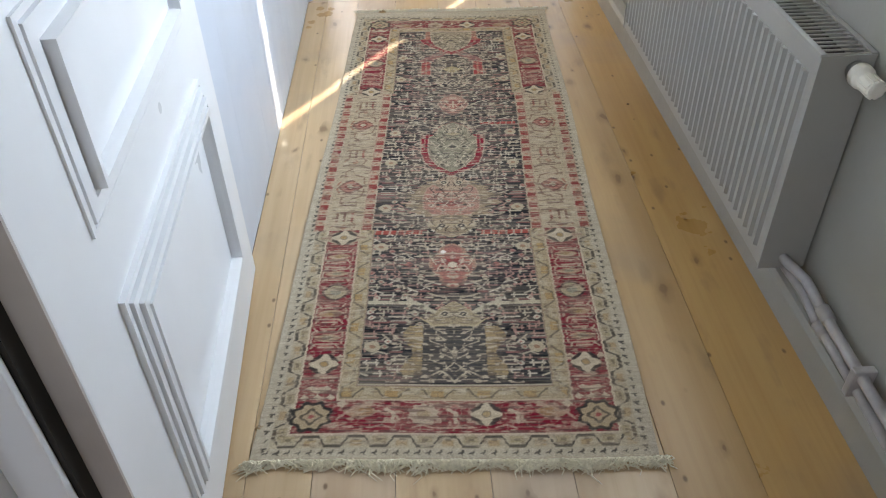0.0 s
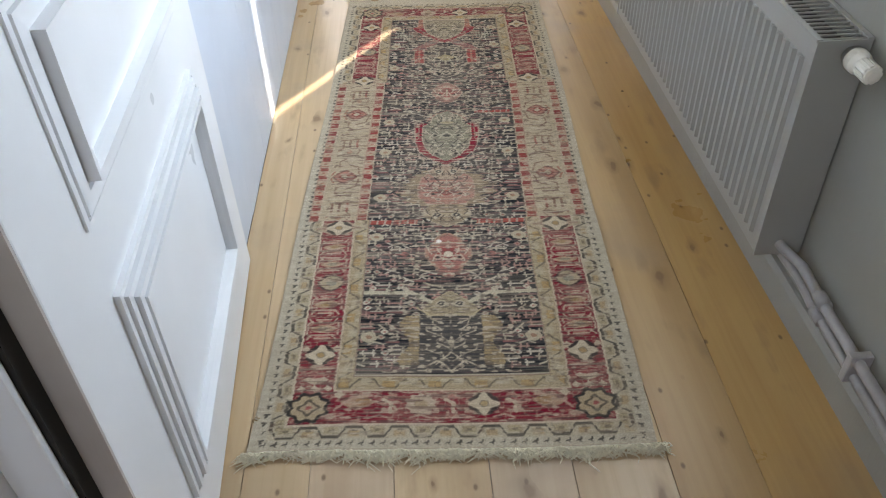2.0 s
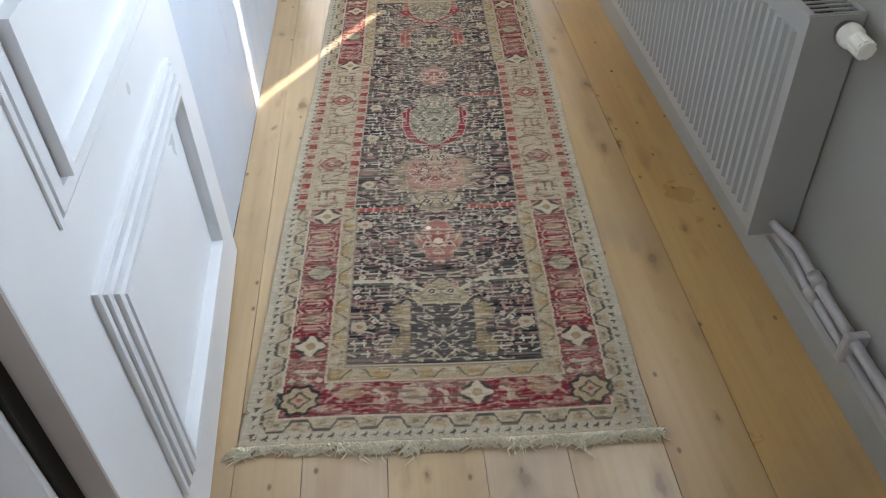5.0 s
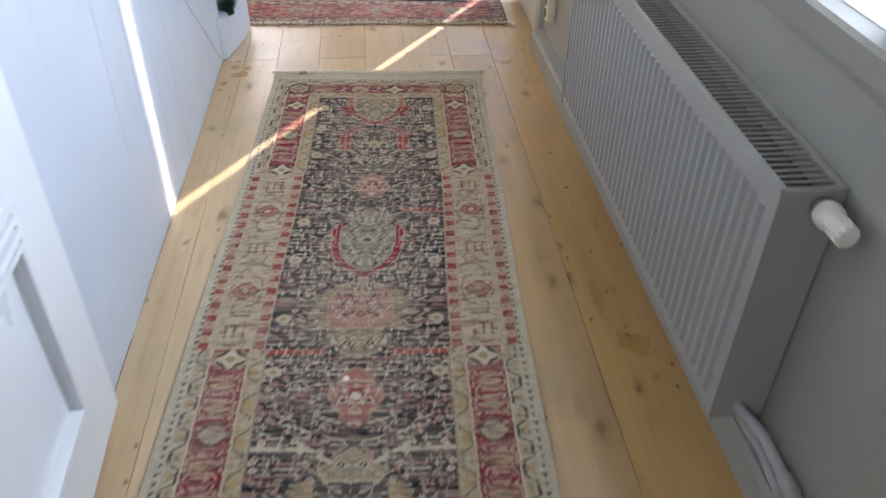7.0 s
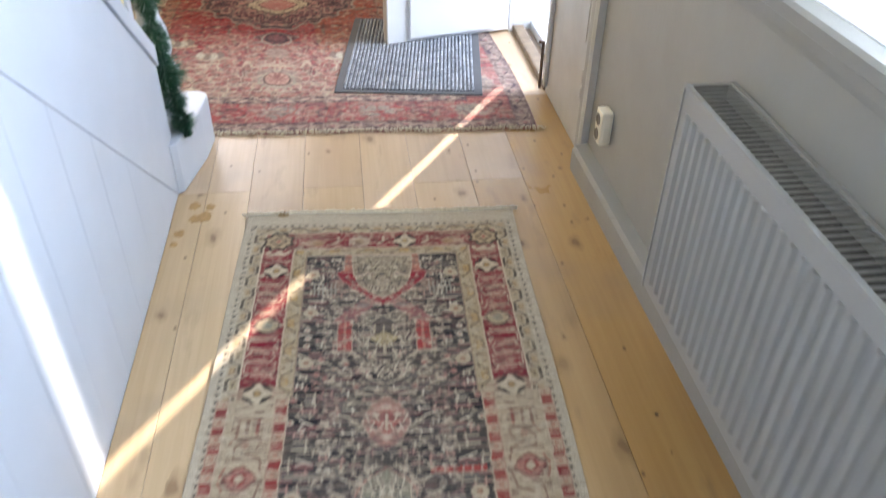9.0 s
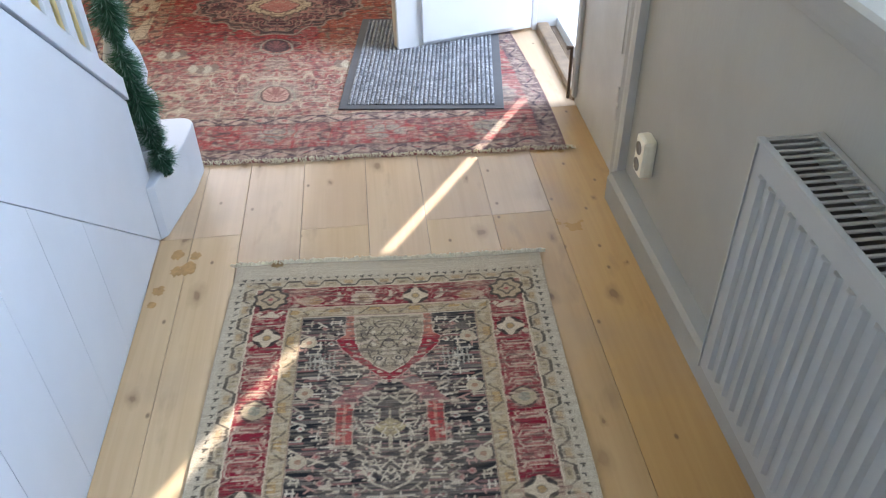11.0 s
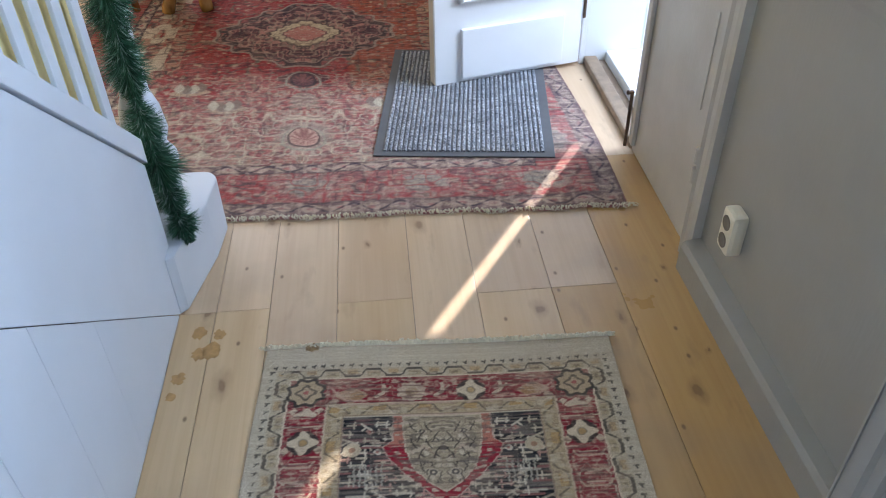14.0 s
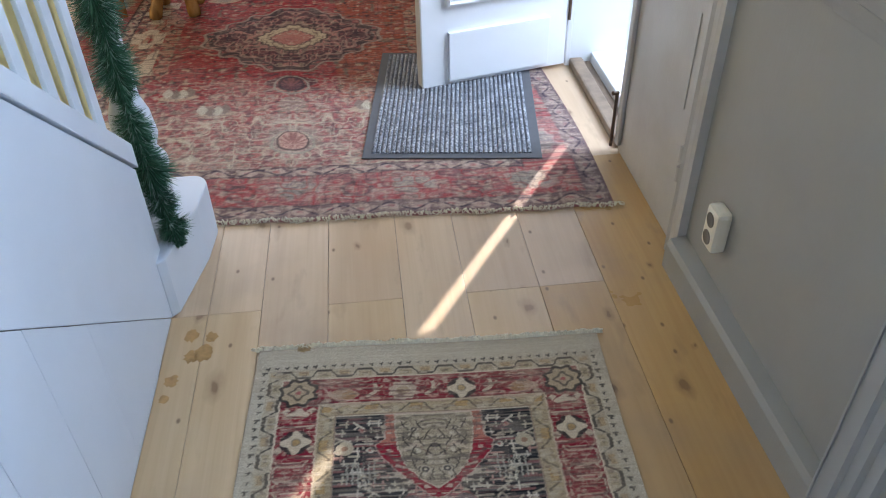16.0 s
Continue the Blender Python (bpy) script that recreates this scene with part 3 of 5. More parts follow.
under(rad, "valve_body", lathe(bmesh.new(), [(0.018, 0), (0.018, 0.012), (0.014, 0.020)], vm), STEEL, "metal valve neck", True)
head = under(rad, "thermostat_head", lathe(bmesh.new(), [(0.016, 0.012), (0.0215, 0.015), (0.0225, 0.019), (0.0220, 0.033), (0.0200, 0.037), (0.0165, 0.043), (0.0165, 0.076), (0.0150, 0.081), (0.009, 0.083)], vm, 28), VALVE, "white plastic thermostat head")
for k in range(10):
    a = 2 * math.pi * k / 10
    g = B(-0.0016, -0.003, 0.049, 0.0016, 0.003, 0.078, m=vm @ Matrix.Rotation(a, 4, "Z") @ Matrix.Translation((0.0166, 0, 0)))
    part("grip_rib", g, VALVE, head)

# ---- heating pipes along the wall ----
pipes = thing("heating_pipes", "pair of grey-painted heating pipes clipped along the wall", "pipes", (1.16, -0.05, 0.12))
px = RIGHT - 0.026
under(pipes, "pipe", tube(bmesh.new(), [(1.118, 0.375, 0.20), (1.122, 0.345, 0.198), (1.135, 0.30, 0.188), (px, 0.25, 0.178), (px, 0.18, 0.172), (px, 0.10, 0.168), (px, -0.345, 0.160)], 0.011, 12), PIPE, "", True)
under(pipes, "pipe", tube(bmesh.new(), [(1.135, 0.42, 0.165), (1.145, 0.33, 0.158), (px + 0.004, 0.25, 0.142), (px + 0.002, 0.18, 0.134), (px, -0.345, 0.122)], 0.010, 12), PIPE, "", True)
under(pipes, "sleeve", tube(bmesh.new(), [(px + 0.001, 0.17, 0.172), (px + 0.001, 0.135, 0.170)], 0.0145, 12), PIPE, "", True)
under(pipes, "sleeve", tube(bmesh.new(), [(px + 0.001, 0.165, 0.1335), (px + 0.001, 0.13, 0.132)], 0.0135, 12), PIPE, "", True)
under(pipes, "valve_nut", tube(bmesh.new(), [(1.114, 0.388, 0.204), (1.122, 0.352, 0.199)], 0.019, 8), PIPE)
under(pipes, "clip", B(px - 0.018, -0.012, 0.115, RIGHT, 0.006, 0.182, bevel=0.004), PIPE, "grey pipe clip")

# ---- double socket ----
sock = thing("wall_socket", "ivory double wall socket, one outlet above the other", "socket", (RIGHT - 0.010, 2.220, 0.236))
plate = part("plate", B(-0.026, -0.029, -0.052, 0.0105, 0.029, 0.052, bevel=0.011), PLASTIC, sock, "", False)
for z in (-0.023, 0.023):
    ring = Matrix.Translation((-0.0262, 0, z)) @ Matrix.Rotation(radians(-90), 4, "Y")
    # shallow discs; the dark colour gives the shade of a deeper recess
    part("outlet", lathe(bmesh.new(), [(0.0175, -0.002), (0.0175, 0.0012), (0.0155, 0.0012), (0.0145, 0.0004)], ring), SOCK_DARK, plate, "shallow outlet, its recess shade put in as dark colour", True)

# ---- pine planks ----
XS = [-0.085, 0.0, 0.127, 0.287, 0.469, 0.627, 0.81, 0.975, 1.225]


def plank(x0, x1, y0, y1, mat):
    o = part("plank", B(x0 + 0.0006, y0 + 0.0005, -0.012, x1 - 0.0006, y1 - 0.0005, 0.0, bevel=0.0007), mat, floor)
    return o


for i, (a, b) in enumerate(zip(XS, XS[1:])):
    cut = [-0.50, 2.343, 6.0] if i != 7 else [-0.50, 2.93, 6.0]
    if i in (2, 4):
        cut = [-0.50, 6.0]
    for y0, y1 in zip(cut, cut[1:]):
        # palest boards lie by the entrance, where its glare is painted in
        plank(a, b, y0, y1, PINE if i == 7 and y1 < 3 else WASHED_PINE if i < 6 and y1 < 3 else MID_PINE if y1 < 3 else PALE_PINE)
x = -0.085
k = 0
while x > -2.0:
    w = 0.14 + 0.03 * ((k * 7) % 3) / 2
    plank(x - w, x, 2.2, 6.0, PALE_PINE)
    x -= w
    k += 1
for k in range(16):
    plank(-2.0 + 0.2 * k, -1.8 + 0.2 * k if k < 15 else 1.186, -2.8, -0.502, PINE)

# old varnish stains on the boards by the stair
STAIN = plain("varnish_stain", (0.50, 0.29, 0.105), 0.45, 0, 0.3, 60)
rs = random.Random(12)
for sx, sy, sr in ((-0.030, 2.275, 0.020), (0.018, 2.265, 0.016), (-0.022, 2.205, 0.018), (0.005, 2.215, 0.024), (-0.055, 2.135, 0.017), (-0.062, 2.085, 0.012)):
    ring = [(sx + sr * (0.65 + 0.5 * rs.random()) * math.cos(k * math.pi / 9), sy + sr * 1.1 * (0.65 + 0.5 * rs.random()) * math.sin(k * math.pi / 9)) for k in range(18)]
    part("stain", prism(bmesh.new(), ring, "z", -0.0005, 0.0004), STAIN, floor)


# ---- woven rugs: a fine grid of knots, each with its own yarn colour ----
CA, SA = math.cos(0.05), math.sin(0.05)


def lattice(rng, x, y, sx, sy):
    """Smooth random values over arrays x, y with cells sx by sy metres."""
    gx, gy = np.abs(x) / sx + 7.3, np.abs(y) / sy + 3.1
    table = rng.random((512, 512))
    ix, iy = gx.astype(int), gy.astype(int)
    fx, fy = gx - ix, gy - iy
    fx, fy = fx * fx * (3 - 2 * fx), fy * fy * (3 - 2 * fy)

    def t(i, j):
        return table[i % 512, j % 512]
    return (t(ix, iy) * (1 - fx) + t(ix + 1, iy) * fx) * (1 - fy) + (t(ix, iy + 1) * (1 - fx) + t(ix + 1, iy + 1) * fx) * fy


class Loom:
    """A sheet of knots over (u, v) in metres; lay() dyes the knots under a mask."""

    def __init__(self, width, length, step, seed):
        self.w, self.l = width, length
        self.nu, self.nv = int(width / step) + 1, int(length / step) + 1
        self.u, self.v = np.meshgrid(np.linspace(0, width, self.nu), np.linspace(0, length, self.nv))
        self.a = np.abs(self.u - width / 2)
        self.c = np.zeros((self.nv, self.nu, 3))
        self.rng = np.random.default_rng(seed)
        self.soft = step * 0.8

    def noise(self, x, y, sx, sy):
        return lattice(self.rng, x, y, sx, sy)

    def lay(self, d, colour, amount=1.0):
        """d: signed distance-like field, inside where positive."""
        k = np.clip(d / self.soft + 0.5, 0, 1)[..., None] * (amount if np.isscalar(amount) else amount[..., None])
        self.c = self.c * (1 - k) + np.array(colour) * k

    def band(self, x, lo, hi):
        return np.minimum(x - lo, hi - x)

    def profile(self, vs, ws):
        """Half width by height, as a shape about the centre line."""
        w = np.interp(self.v, vs, ws, left=-1, right=-1)
        return w - self.a

    def blob(self, a0, v0, ra, rv, k=1.0):
        """A diamond to ellipse about (a0, v0), mirrored."""
        p = 1.0 + k
        q = (np.abs(self.a - a0) / ra) ** p + (np.abs(self.v - v0) / rv) ** p
        return (1 - q) * min(ra, rv) * 0.7

    def spray(self, d, s, thresh, colour, aspect=2.2, amount=1.0, x=None):
        """Small woven fragments inside d."""
        n = self.noise(self.a if x is None else x, self.v, s * aspect, s)
        self.lay(np.minimum(d, (n - thresh) * s * 1.6), colour, amount)

    def vine(self, d, s, colour, width=0.10, aspect=1.6, amount=1.0, x=None):
        n = self.noise(self.a if x is None else x, self.v, s * aspect, s)
        self.lay(np.minimum(d, (width - np.abs(n - 0.5)) * s * 1.2), colour, amount)

    def finish(self, grain, rows):
        self.c *= 1 + (self.rng.random((self.nv, self.nu, 1)) - 0.5) * grain
        self.c *= 1 + (np.repeat(self.rng.random((self.nv, 1, 1)), self.nu, 1) - 0.5) * rows
        self.c = np.clip(self.c, 0.01, 0.9)

    def mesh(self, name, place, material, thick):
        """place(u, v) gives x, y; the rim is turned down to the floor."""
        x, y = place(self.u, self.v)
        wob = lattice(self.rng, self.u, self.v, 0.25, 0.22) * 0.004 + lattice(self.rng, self.u, self.v, 0.03, 0.03) * 0.0012
        z = thick + wob
        rim = np.minimum(np.minimum(self.u, self.w - self.u), np.minimum(self.v, self.l - self.v))
        z = np.where(rim < 1e-6, 0.0005, z)
        co = np.stack([x, y, z], -1).reshape(-1, 3).astype(np.float32)
        idx = np.arange(self.nu * self.nv).reshape(self.nv, self.nu)
        q = np.stack([idx[:-1, :-1], idx[:-1, 1:], idx[1:, 1:], idx[1:, :-1]], -1).reshape(-1, 4).astype(np.int32)
        me = bpy.data.meshes.new(name)
        me.vertices.add(len(co))
        me.vertices.foreach_set("co", co.ravel())
        me.loops.add(q.size)
        me.loops.foreach_set("vertex_index", q.ravel())
        me.polygons.add(len(q))
        me.polygons.foreach_set("loop_start", np.arange(0, q.size, 4, dtype=np.int32))
        me.polygons.foreach_set("loop_total", np.full(len(q), 4, np.int32))
        me.update(calc_edges=True)
        col = me.color_attributes.new("yarn", "FLOAT_COLOR", "POINT")
        rgba = np.concatenate([self.c.reshape(-1, 3), np.ones((self.nu * self.nv, 1))], 1).astype(np.float32)
        col.data.foreach_set("color", rgba.ravel())
        me.materials.append(material)
        me.shade_smooth()
        return me


IVORY, GOLD, BROWN = (0.52, 0.45, 0.335), (0.36, 0.25, 0.115), (0.13, 0.085, 0.06)

L = Loom(0.806, 2.215, 0.0019, 11)
HALF = 0.403
rowjit = L.rng.random(2400)
u, v = L.u, L.v
# every weft row is drawn in a little differently, which frays the outlines sideways
row_of = (v / 0.0038).astype(int)
sh = (rowjit[row_of % 2400] - 0.5) * 0.0030
u = L.u = u + np.where(np.minimum(u, L.w - u) > 0.012, sh, 0)
a = L.a = np.abs(u - HALF)
near = u - HALF
edge_in = HALF - a                                 # distance from the long edges
end_near, end_far = v + 0.002, (2.172 - v) * 1.2
end_in = np.minimum(end_near, end_far)
rim = np.minimum(edge_in, end_in)
s_long = np.where(edge_in < end_in, v, u)          # run along the nearer side
INK, STRAW = (0.030, 0.030, 0.029), (0.47, 0.41, 0.30)
RUSSET, SAGE = (0.30, 0.075, 0.055), (0.235, 0.245, 0.19)
MIDV = (0.735, 1.495)                              # stretch of the beige long sides


def window(v0, v1):
    lo = int(np.clip(v0 / L.l * (L.nv - 1), 0, L.nv - 1))
    hi = int(np.clip(v1 / L.l * (L.nv - 1) + 2, 1, L.nv))
    return slice(lo, hi)


def stroke(points, width, colour, amount=0.9, mirror=True, inside=None):
    """A thread of motif through points (a, v), a from the centre line, mirrored across it."""
    w = window(min(p[1] for p in points) - 0.01, max(p[1] for p in points) + 0.01)
    x, y = (a[w] if mirror else near[w]), v[w]
    d = np.full(x.shape, 9.0)
    for (x0, y0), (x1, y1) in zip(points, points[1:]):
        dx, dy = x1 - x0, y1 - y0
        f = np.clip(((x - x0) * dx + (y - y0) * dy) / (dx * dx + dy * dy + 1e-12), 0, 1)
        d = np.minimum(d, np.hypot(x - x0 - f * dx, y - y0 - f * dy))
    k = np.clip((width / 2 - d) / L.soft + 0.5, 0, 1) * amount
    if inside is not None:
        k = k * (inside[w] > 0)
    L.c[w] = L.c[w] * (1 - k[..., None]) + np.array(colour) * k[..., None]


def disc(a0, v0, ra, rv, colour, power=2.0, amount=0.95, mirror=True, inside=None, lobes=0, depth=0.0):
    """A filled diamond, ellipse or lobed star about (a0, v0)."""
    w = window(v0 - rv * 1.5, v0 + rv * 1.5)
    x, y = ((a[w] if mirror else near[w]) - a0) / ra, (v[w] - v0) / rv
    q = (np.abs(x) ** power + np.abs(y) ** power) ** (1 / power)
    if lobes:
        q = q * (1 + depth * np.cos(lobes * np.arctan2(y, x)))
    k = np.clip((1 - q) * min(ra, rv) / L.soft + 0.5, 0, 1) * amount
    if inside is not None:
        k = k * (inside[w] > 0)
    L.c[w] = L.c[w] * (1 - k[..., None]) + np.array(colour) * k[..., None]


def star(a0, v0, r, mirror=True, mid=GOLD, petals=IVORY, squash=0.9):
    disc(a0, v0, r * 1.25, r * 1.25 * squash, INK, 2, 0.75, mirror, None, 8, 0.05)
    disc(a0, v0, r, r * squash, petals, 2, 1.0, mirror, None, 4, -0.22)
    disc(a0, v0, r * 0.42, r * 0.40, INK, 2, 0.6, mirror)
    disc(a0, v0, r * 0.32, r * 0.30, mid, 2, 1.0, mirror)


# undyed rim, a row of small dark hooks, a meander of leaves
L.c[:] = (0.50, 0.455, 0.36)
L.vine(rim, 0.02, (0.44, 0.395, 0.305), 0.2, 1.0, 0.5)
hk = np.mod(s_long, 0.0215) / 0.0215
hook_ = np.minimum(L.band(rim, 0.019, 0.031), np.minimum(hk - 0.18, 0.62 - hk) * 0.0215)
hook_ = np.maximum(np.minimum(hook_, 0.0022 - np.abs(rim - 0.022 - 0.006 * hk)), np.minimum(hook_, (hk - 0.48) * 0.02))
L.lay(hook_ + 0.0004 * (L.noise(u, v, 0.012, 0.012) - 0.5) * 6, INK, 0.85)
band_m = L.band(rim, 0.035, 0.068)
L.lay(band_m, (0.455, 0.40, 0.295))
per = 0.092
ph = s_long * 2 * math.pi / per
mean = 0.0515 + 0.0115 * np.clip(2.2 * np.sin(ph), -1, 1)
L.lay(np.minimum(band_m, 0.0024 - np.abs(rim - mean) * 0.62), INK, 0.85)
L.lay(np.minimum(L.band(rim, 0.048, 0.064), (-np.sin(ph) - 0.55) * 0.012), (0.36, 0.30, 0.19), 0.8)
L.lay(np.minimum(L.band(rim, 0.040, 0.054), (np.sin(ph) - 0.70) * 0.012), (0.40, 0.28, 0.15), 0.7)
L.lay(np.minimum(L.band(rim, 0.052, 0.058), (np.abs(np.sin(ph)) - 0.93) * 0.02), INK, 0.5)
L.lay(L.band(rim, 0.0665, 0.0705), (0.56, 0.48, 0.36))

# main border, crimson, with the guard band inside it
border = L.band(rim, 0.071, 0.155)
L.lay(border, (0.215, 0.012, 0.028))
L.lay(np.minimum(border, (L.noise(a, v, 0.09, 0.0042) - 0.60) * 0.01), (0.21, 0.05, 0.05), 0.75)
L.lay(np.minimum(border, (L.noise(a, v, 0.05, 0.0040) - 0.72) * 0.01), (0.36, 0.20, 0.16), 0.55)
L.lay(L.band(rim, 0.153, 0.1575), (0.50, 0.42, 0.31))
guard = L.band(rim, 0.157, 0.193)
L.lay(guard, (0.385, 0.315, 0.205))
gph = s_long * 2 * math.pi / 0.098
L.lay(np.minimum(guard, 0.0019 - 0.6 * np.abs(rim - 0.174 - 0.0105 * np.clip(2.0 * np.sin(gph), -1, 1))), INK, 0.65)
L.lay(np.minimum(L.band(rim, 0.163, 0.180), (-np.sin(gph) - 0.65) * 0.01), (0.40, 0.26, 0.10), 0.75)
L.lay(np.minimum(L.band(rim, 0.170, 0.188), (np.sin(gph) - 0.75) * 0.01), (0.45, 0.39, 0.28), 0.8)
L.lay(L.band(rim, 0.1915, 0.195), (0.20, 0.12, 0.09), 0.6)

# crimson ends: rosette, star and leaves between them
for vc, sg in ((0.117, 1), (2.072, -1)):
    disc(-0.064, vc, 0.031, 0.026, (0.47, 0.38, 0.29), 2, 0.95, False, None, 10, 0.08)
    disc(-0.064, vc, 0.014, 0.012, (0.36, 0.27, 0.17), 2, 0.9, False)
    stroke([(-0.094, vc + 0.012 * sg), (-0.064, vc - 0.024 * sg), (-0.034, vc + 0.012 * sg)], 0.003, IVORY, 0.8, False)
    star(0.066, vc, 0.026, False, (0.40, 0.30, 0.16))
    for x0 in (-0.001, -0.130, 0.127):
        stroke([(x0 - 0.012, vc + 0.012 * sg), (x0 + 0.004, vc + 0.002 * sg), (x0 + 0.004, vc - 0.020 * sg)], 0.008, IVORY, 0.9, False)
        stroke([(x0 + 0.004, vc + 0.002 * sg), (x0 + 0.018, vc - 0.014 * sg)], 0.005, (0.45, 0.36, 0.27), 0.85, False)
        disc(x0 + 0.003, vc + 0.018 * sg, 0.012, 0.006, (0.40, 0.19, 0.16), 1.5, 0.85, False)
    for x0, m_ in ((-0.196, 1), (0.203, -1)):
        disc(x0, vc + 0.006 * sg, 0.036, 0.020, (0.40, 0.29, 0.20), 1.3, 0.85, False)
        disc(x0 + 0.012 * m_, vc + 0.008 * sg, 0.015, 0.012, (0.30, 0.17, 0.08), 2, 0.8, False)
        stroke([(x0 - 0.045 * m_, vc - 0.014 * sg), (x0 - 0.012 * m_, vc + 0.020 * sg), (x0 + 0.03 * m_, vc + 0.022 * sg)], 0.005, (0.45, 0.30, 0.24), 0.85, False)
    for k in range(7):
        x0 = -0.255 + 0.085 * k
        stroke([(x0 - 0.030, vc + 0.036 * sg), (x0 - 0.014, vc + 0.030 * sg), (x0 + 0.016, vc + 0.030 * sg), (x0 + 0.026, vc + 0.036 * sg)], 0.0032, (0.48, 0.36, 0.28), 0.8, False)
        stroke([(x0, vc - 0.034 * sg), (x0 + 0.022, vc - 0.028 * sg), (x0 + 0.040, vc - 0.034 * sg)], 0.0040, (0.44, 0.32, 0.25), 0.8, False)
    # corner squares with a lobed, dark-rimmed star
    disc(0.296, vc - 0.006 * sg, 0.043, 0.039, INK, 2, 0.85, True, None, 8, 0.10)
    disc(0.296, vc - 0.006 * sg, 0.036, 0.032, (0.38, 0.30, 0.19), 2, 1.0, True, None, 8, 0.10)
    disc(0.296, vc - 0.006 * sg, 0.021, 0.019, INK, 2, 0.7, True, None, 4, 0.15)
    disc(0.296, vc - 0.006 * sg, 0.016, 0.014, (0.37, 0.28, 0.19), 2, 1.0, True, None, 4, 0.15)
    disc(0.296, vc - 0.006 * sg, 0.007, 0.006, (0.36, 0.13, 0.11), 2, 1.0)
    for dx in (-0.028, 0.0, 0.028):
        disc(0.290 + dx, vc + 0.043 * sg, 0.010, 0.007, IVORY, 1.2, 0.95)
        disc(0.290 + dx, vc + 0.049 * sg, 0.003, 0.005, IVORY, 1.2, 0.9)
    disc(0.236, vc + 0.026 * sg, 0.011, 0.011, IVORY, 1.1, 0.9)


def bracket_run(v0, v1, sg):
    """Crimson stretch of a long side: angular vines, crowns and striped blocks."""
    n = 2
    for k in range(n):
        c = v0 + (v1 - v0) * (k + 0.5) / n
        h = (v1 - v0) / n
        disc(0.293, c, 0.030, h * 0.16, (0.42, 0.30, 0.20), 1.6, 0.9)
        disc(0.293, c, 0.013, h * 0.08, (0.30, 0.20, 0.09) if k else (0.25, 0.24, 0.17), 2, 0.9)
        for o in (-1, 1):
            stroke([(0.262, c + o * h * 0.42), (0.270, c + o * h * 0.24), (0.318, c + o * h * 0.24), (0.326, c + o * h * 0.40)], 0.0042, (0.46, 0.36, 0.27), 0.9)
            stroke([(0.258, c + o * h * 0.06), (0.258, c + o * h * 0.22)], 0.005, (0.42, 0.30, 0.23), 0.85)
            stroke([(0.328, c + o * h * 0.02), (0.328, c + o * h * 0.20), (0.318, c + o * h * 0.30)], 0.0042, (0.48, 0.40, 0.31), 0.85)
            stroke([(0.280, c + o * h * 0.33), (0.306, c + o * h * 0.33)], 0.008, (0.38, 0.16, 0.14), 0.9)
            stroke([(0.275, c + o * h * 0.37), (0.311, c + o * h * 0.37)], 0.0028, IVORY, 0.85)


# crimson long sides towards the two ends
for v_star, v_oct, v_mid, sg in ((0.255, 0.489, 0.703, 1), (1.948, 1.735, 1.511, -1)):
    # crowned block between corner and star
    disc(0.290, v_star - 0.070 * sg, 0.026, 0.013, IVORY, 1.4, 0.95)
    disc(0.290, v_star - 0.061 * sg, 0.016, 0.006, (0.27, 0.014, 0.03), 2, 0.9)
    stroke([(0.254, v_star - 0.040 * sg), (0.330, v_star - 0.040 * sg)], 0.004, IVORY, 0.8)
    star(0.290, v_star, 0.026)
    for dx in (-0.034, 0.034):
        disc(0.290 + dx, v_star + 0.018 * sg, 0.009, 0.010, IVORY, 1.2, 0.85)
    bracket_run(v_star + 0.040 * sg, v_oct - 0.035 * sg, sg)
    disc(0.290, v_oct, 0.034, 0.030, INK, 1.6, 0.85)
    disc(0.290, v_oct, 0.028, 0.024, (0.37, 0.32, 0.21), 1.6, 1.0)
    disc(0.290, v_oct, 0.013, 0.012, SAGE, 2, 1.0)
    stroke([(0.256, v_oct), (0.240, v_oct)], 0.010, IVORY, 0.7, inside=border)
    bracket_run(v_oct + 0.035 * sg, v_mid - 0.045 * sg, sg)
L.vine(border, 0.010, (0.50, 0.42, 0.32), 0.030, 1.3, 0.55)
L.spray(border, 0.006, 0.80, (0.46, 0.36, 0.27), 2.0, 0.55)

# beige long sides with dashed red edges, roses and hooked vines
midzone = L.band(v, MIDV[0], MIDV[1])
beige = np.minimum(L.band(edge_in, 0.030, 0.187), midzone)
L.lay(beige, (0.465, 0.395, 0.285))
L.lay(np.minimum(beige, (L.noise(u, v, 0.10, 0.0045) - 0.62) * 0.01), (0.39, 0.315, 0.215), 0.6)
cell = 0.0475
dash_i = ((v - MIDV[0]) / cell)
dph = np.mod(dash_i, 1.0)
for lo, hi in ((0.030, 0.055), (0.160, 0.186)):
    strip = np.minimum(L.band(edge_in, lo, hi), midzone)
    L.lay(strip, (0.46, 0.34, 0.25))
    tone = L.noise(np.where(u > HALF, 9.0, 2.0) + lo * 40, v, 1.0, 0.09)[..., None]
    deep = np.array((0.20, 0.012, 0.022)) * tone + np.array((0.30, 0.035, 0.03)) * (1 - tone)
    k = (np.clip(np.minimum(strip - 0.001, np.minimum(dph - 0.02, 0.52 - dph) * cell) / L.soft + 0.5, 0, 1) * 0.92)[..., None]
    L.c = L.c * (1 - k) + deep * k
    L.lay(np.minimum(strip - 0.008, np.minimum(dph - 0.70, 0.86 - dph) * cell), (0.34, 0.12, 0.08), 0.7)
    L.lay(L.band(edge_in, lo - 0.0025, lo + 0.001) + np.minimum(midzone, 0), (0.36, 0.22, 0.17), 0.7)
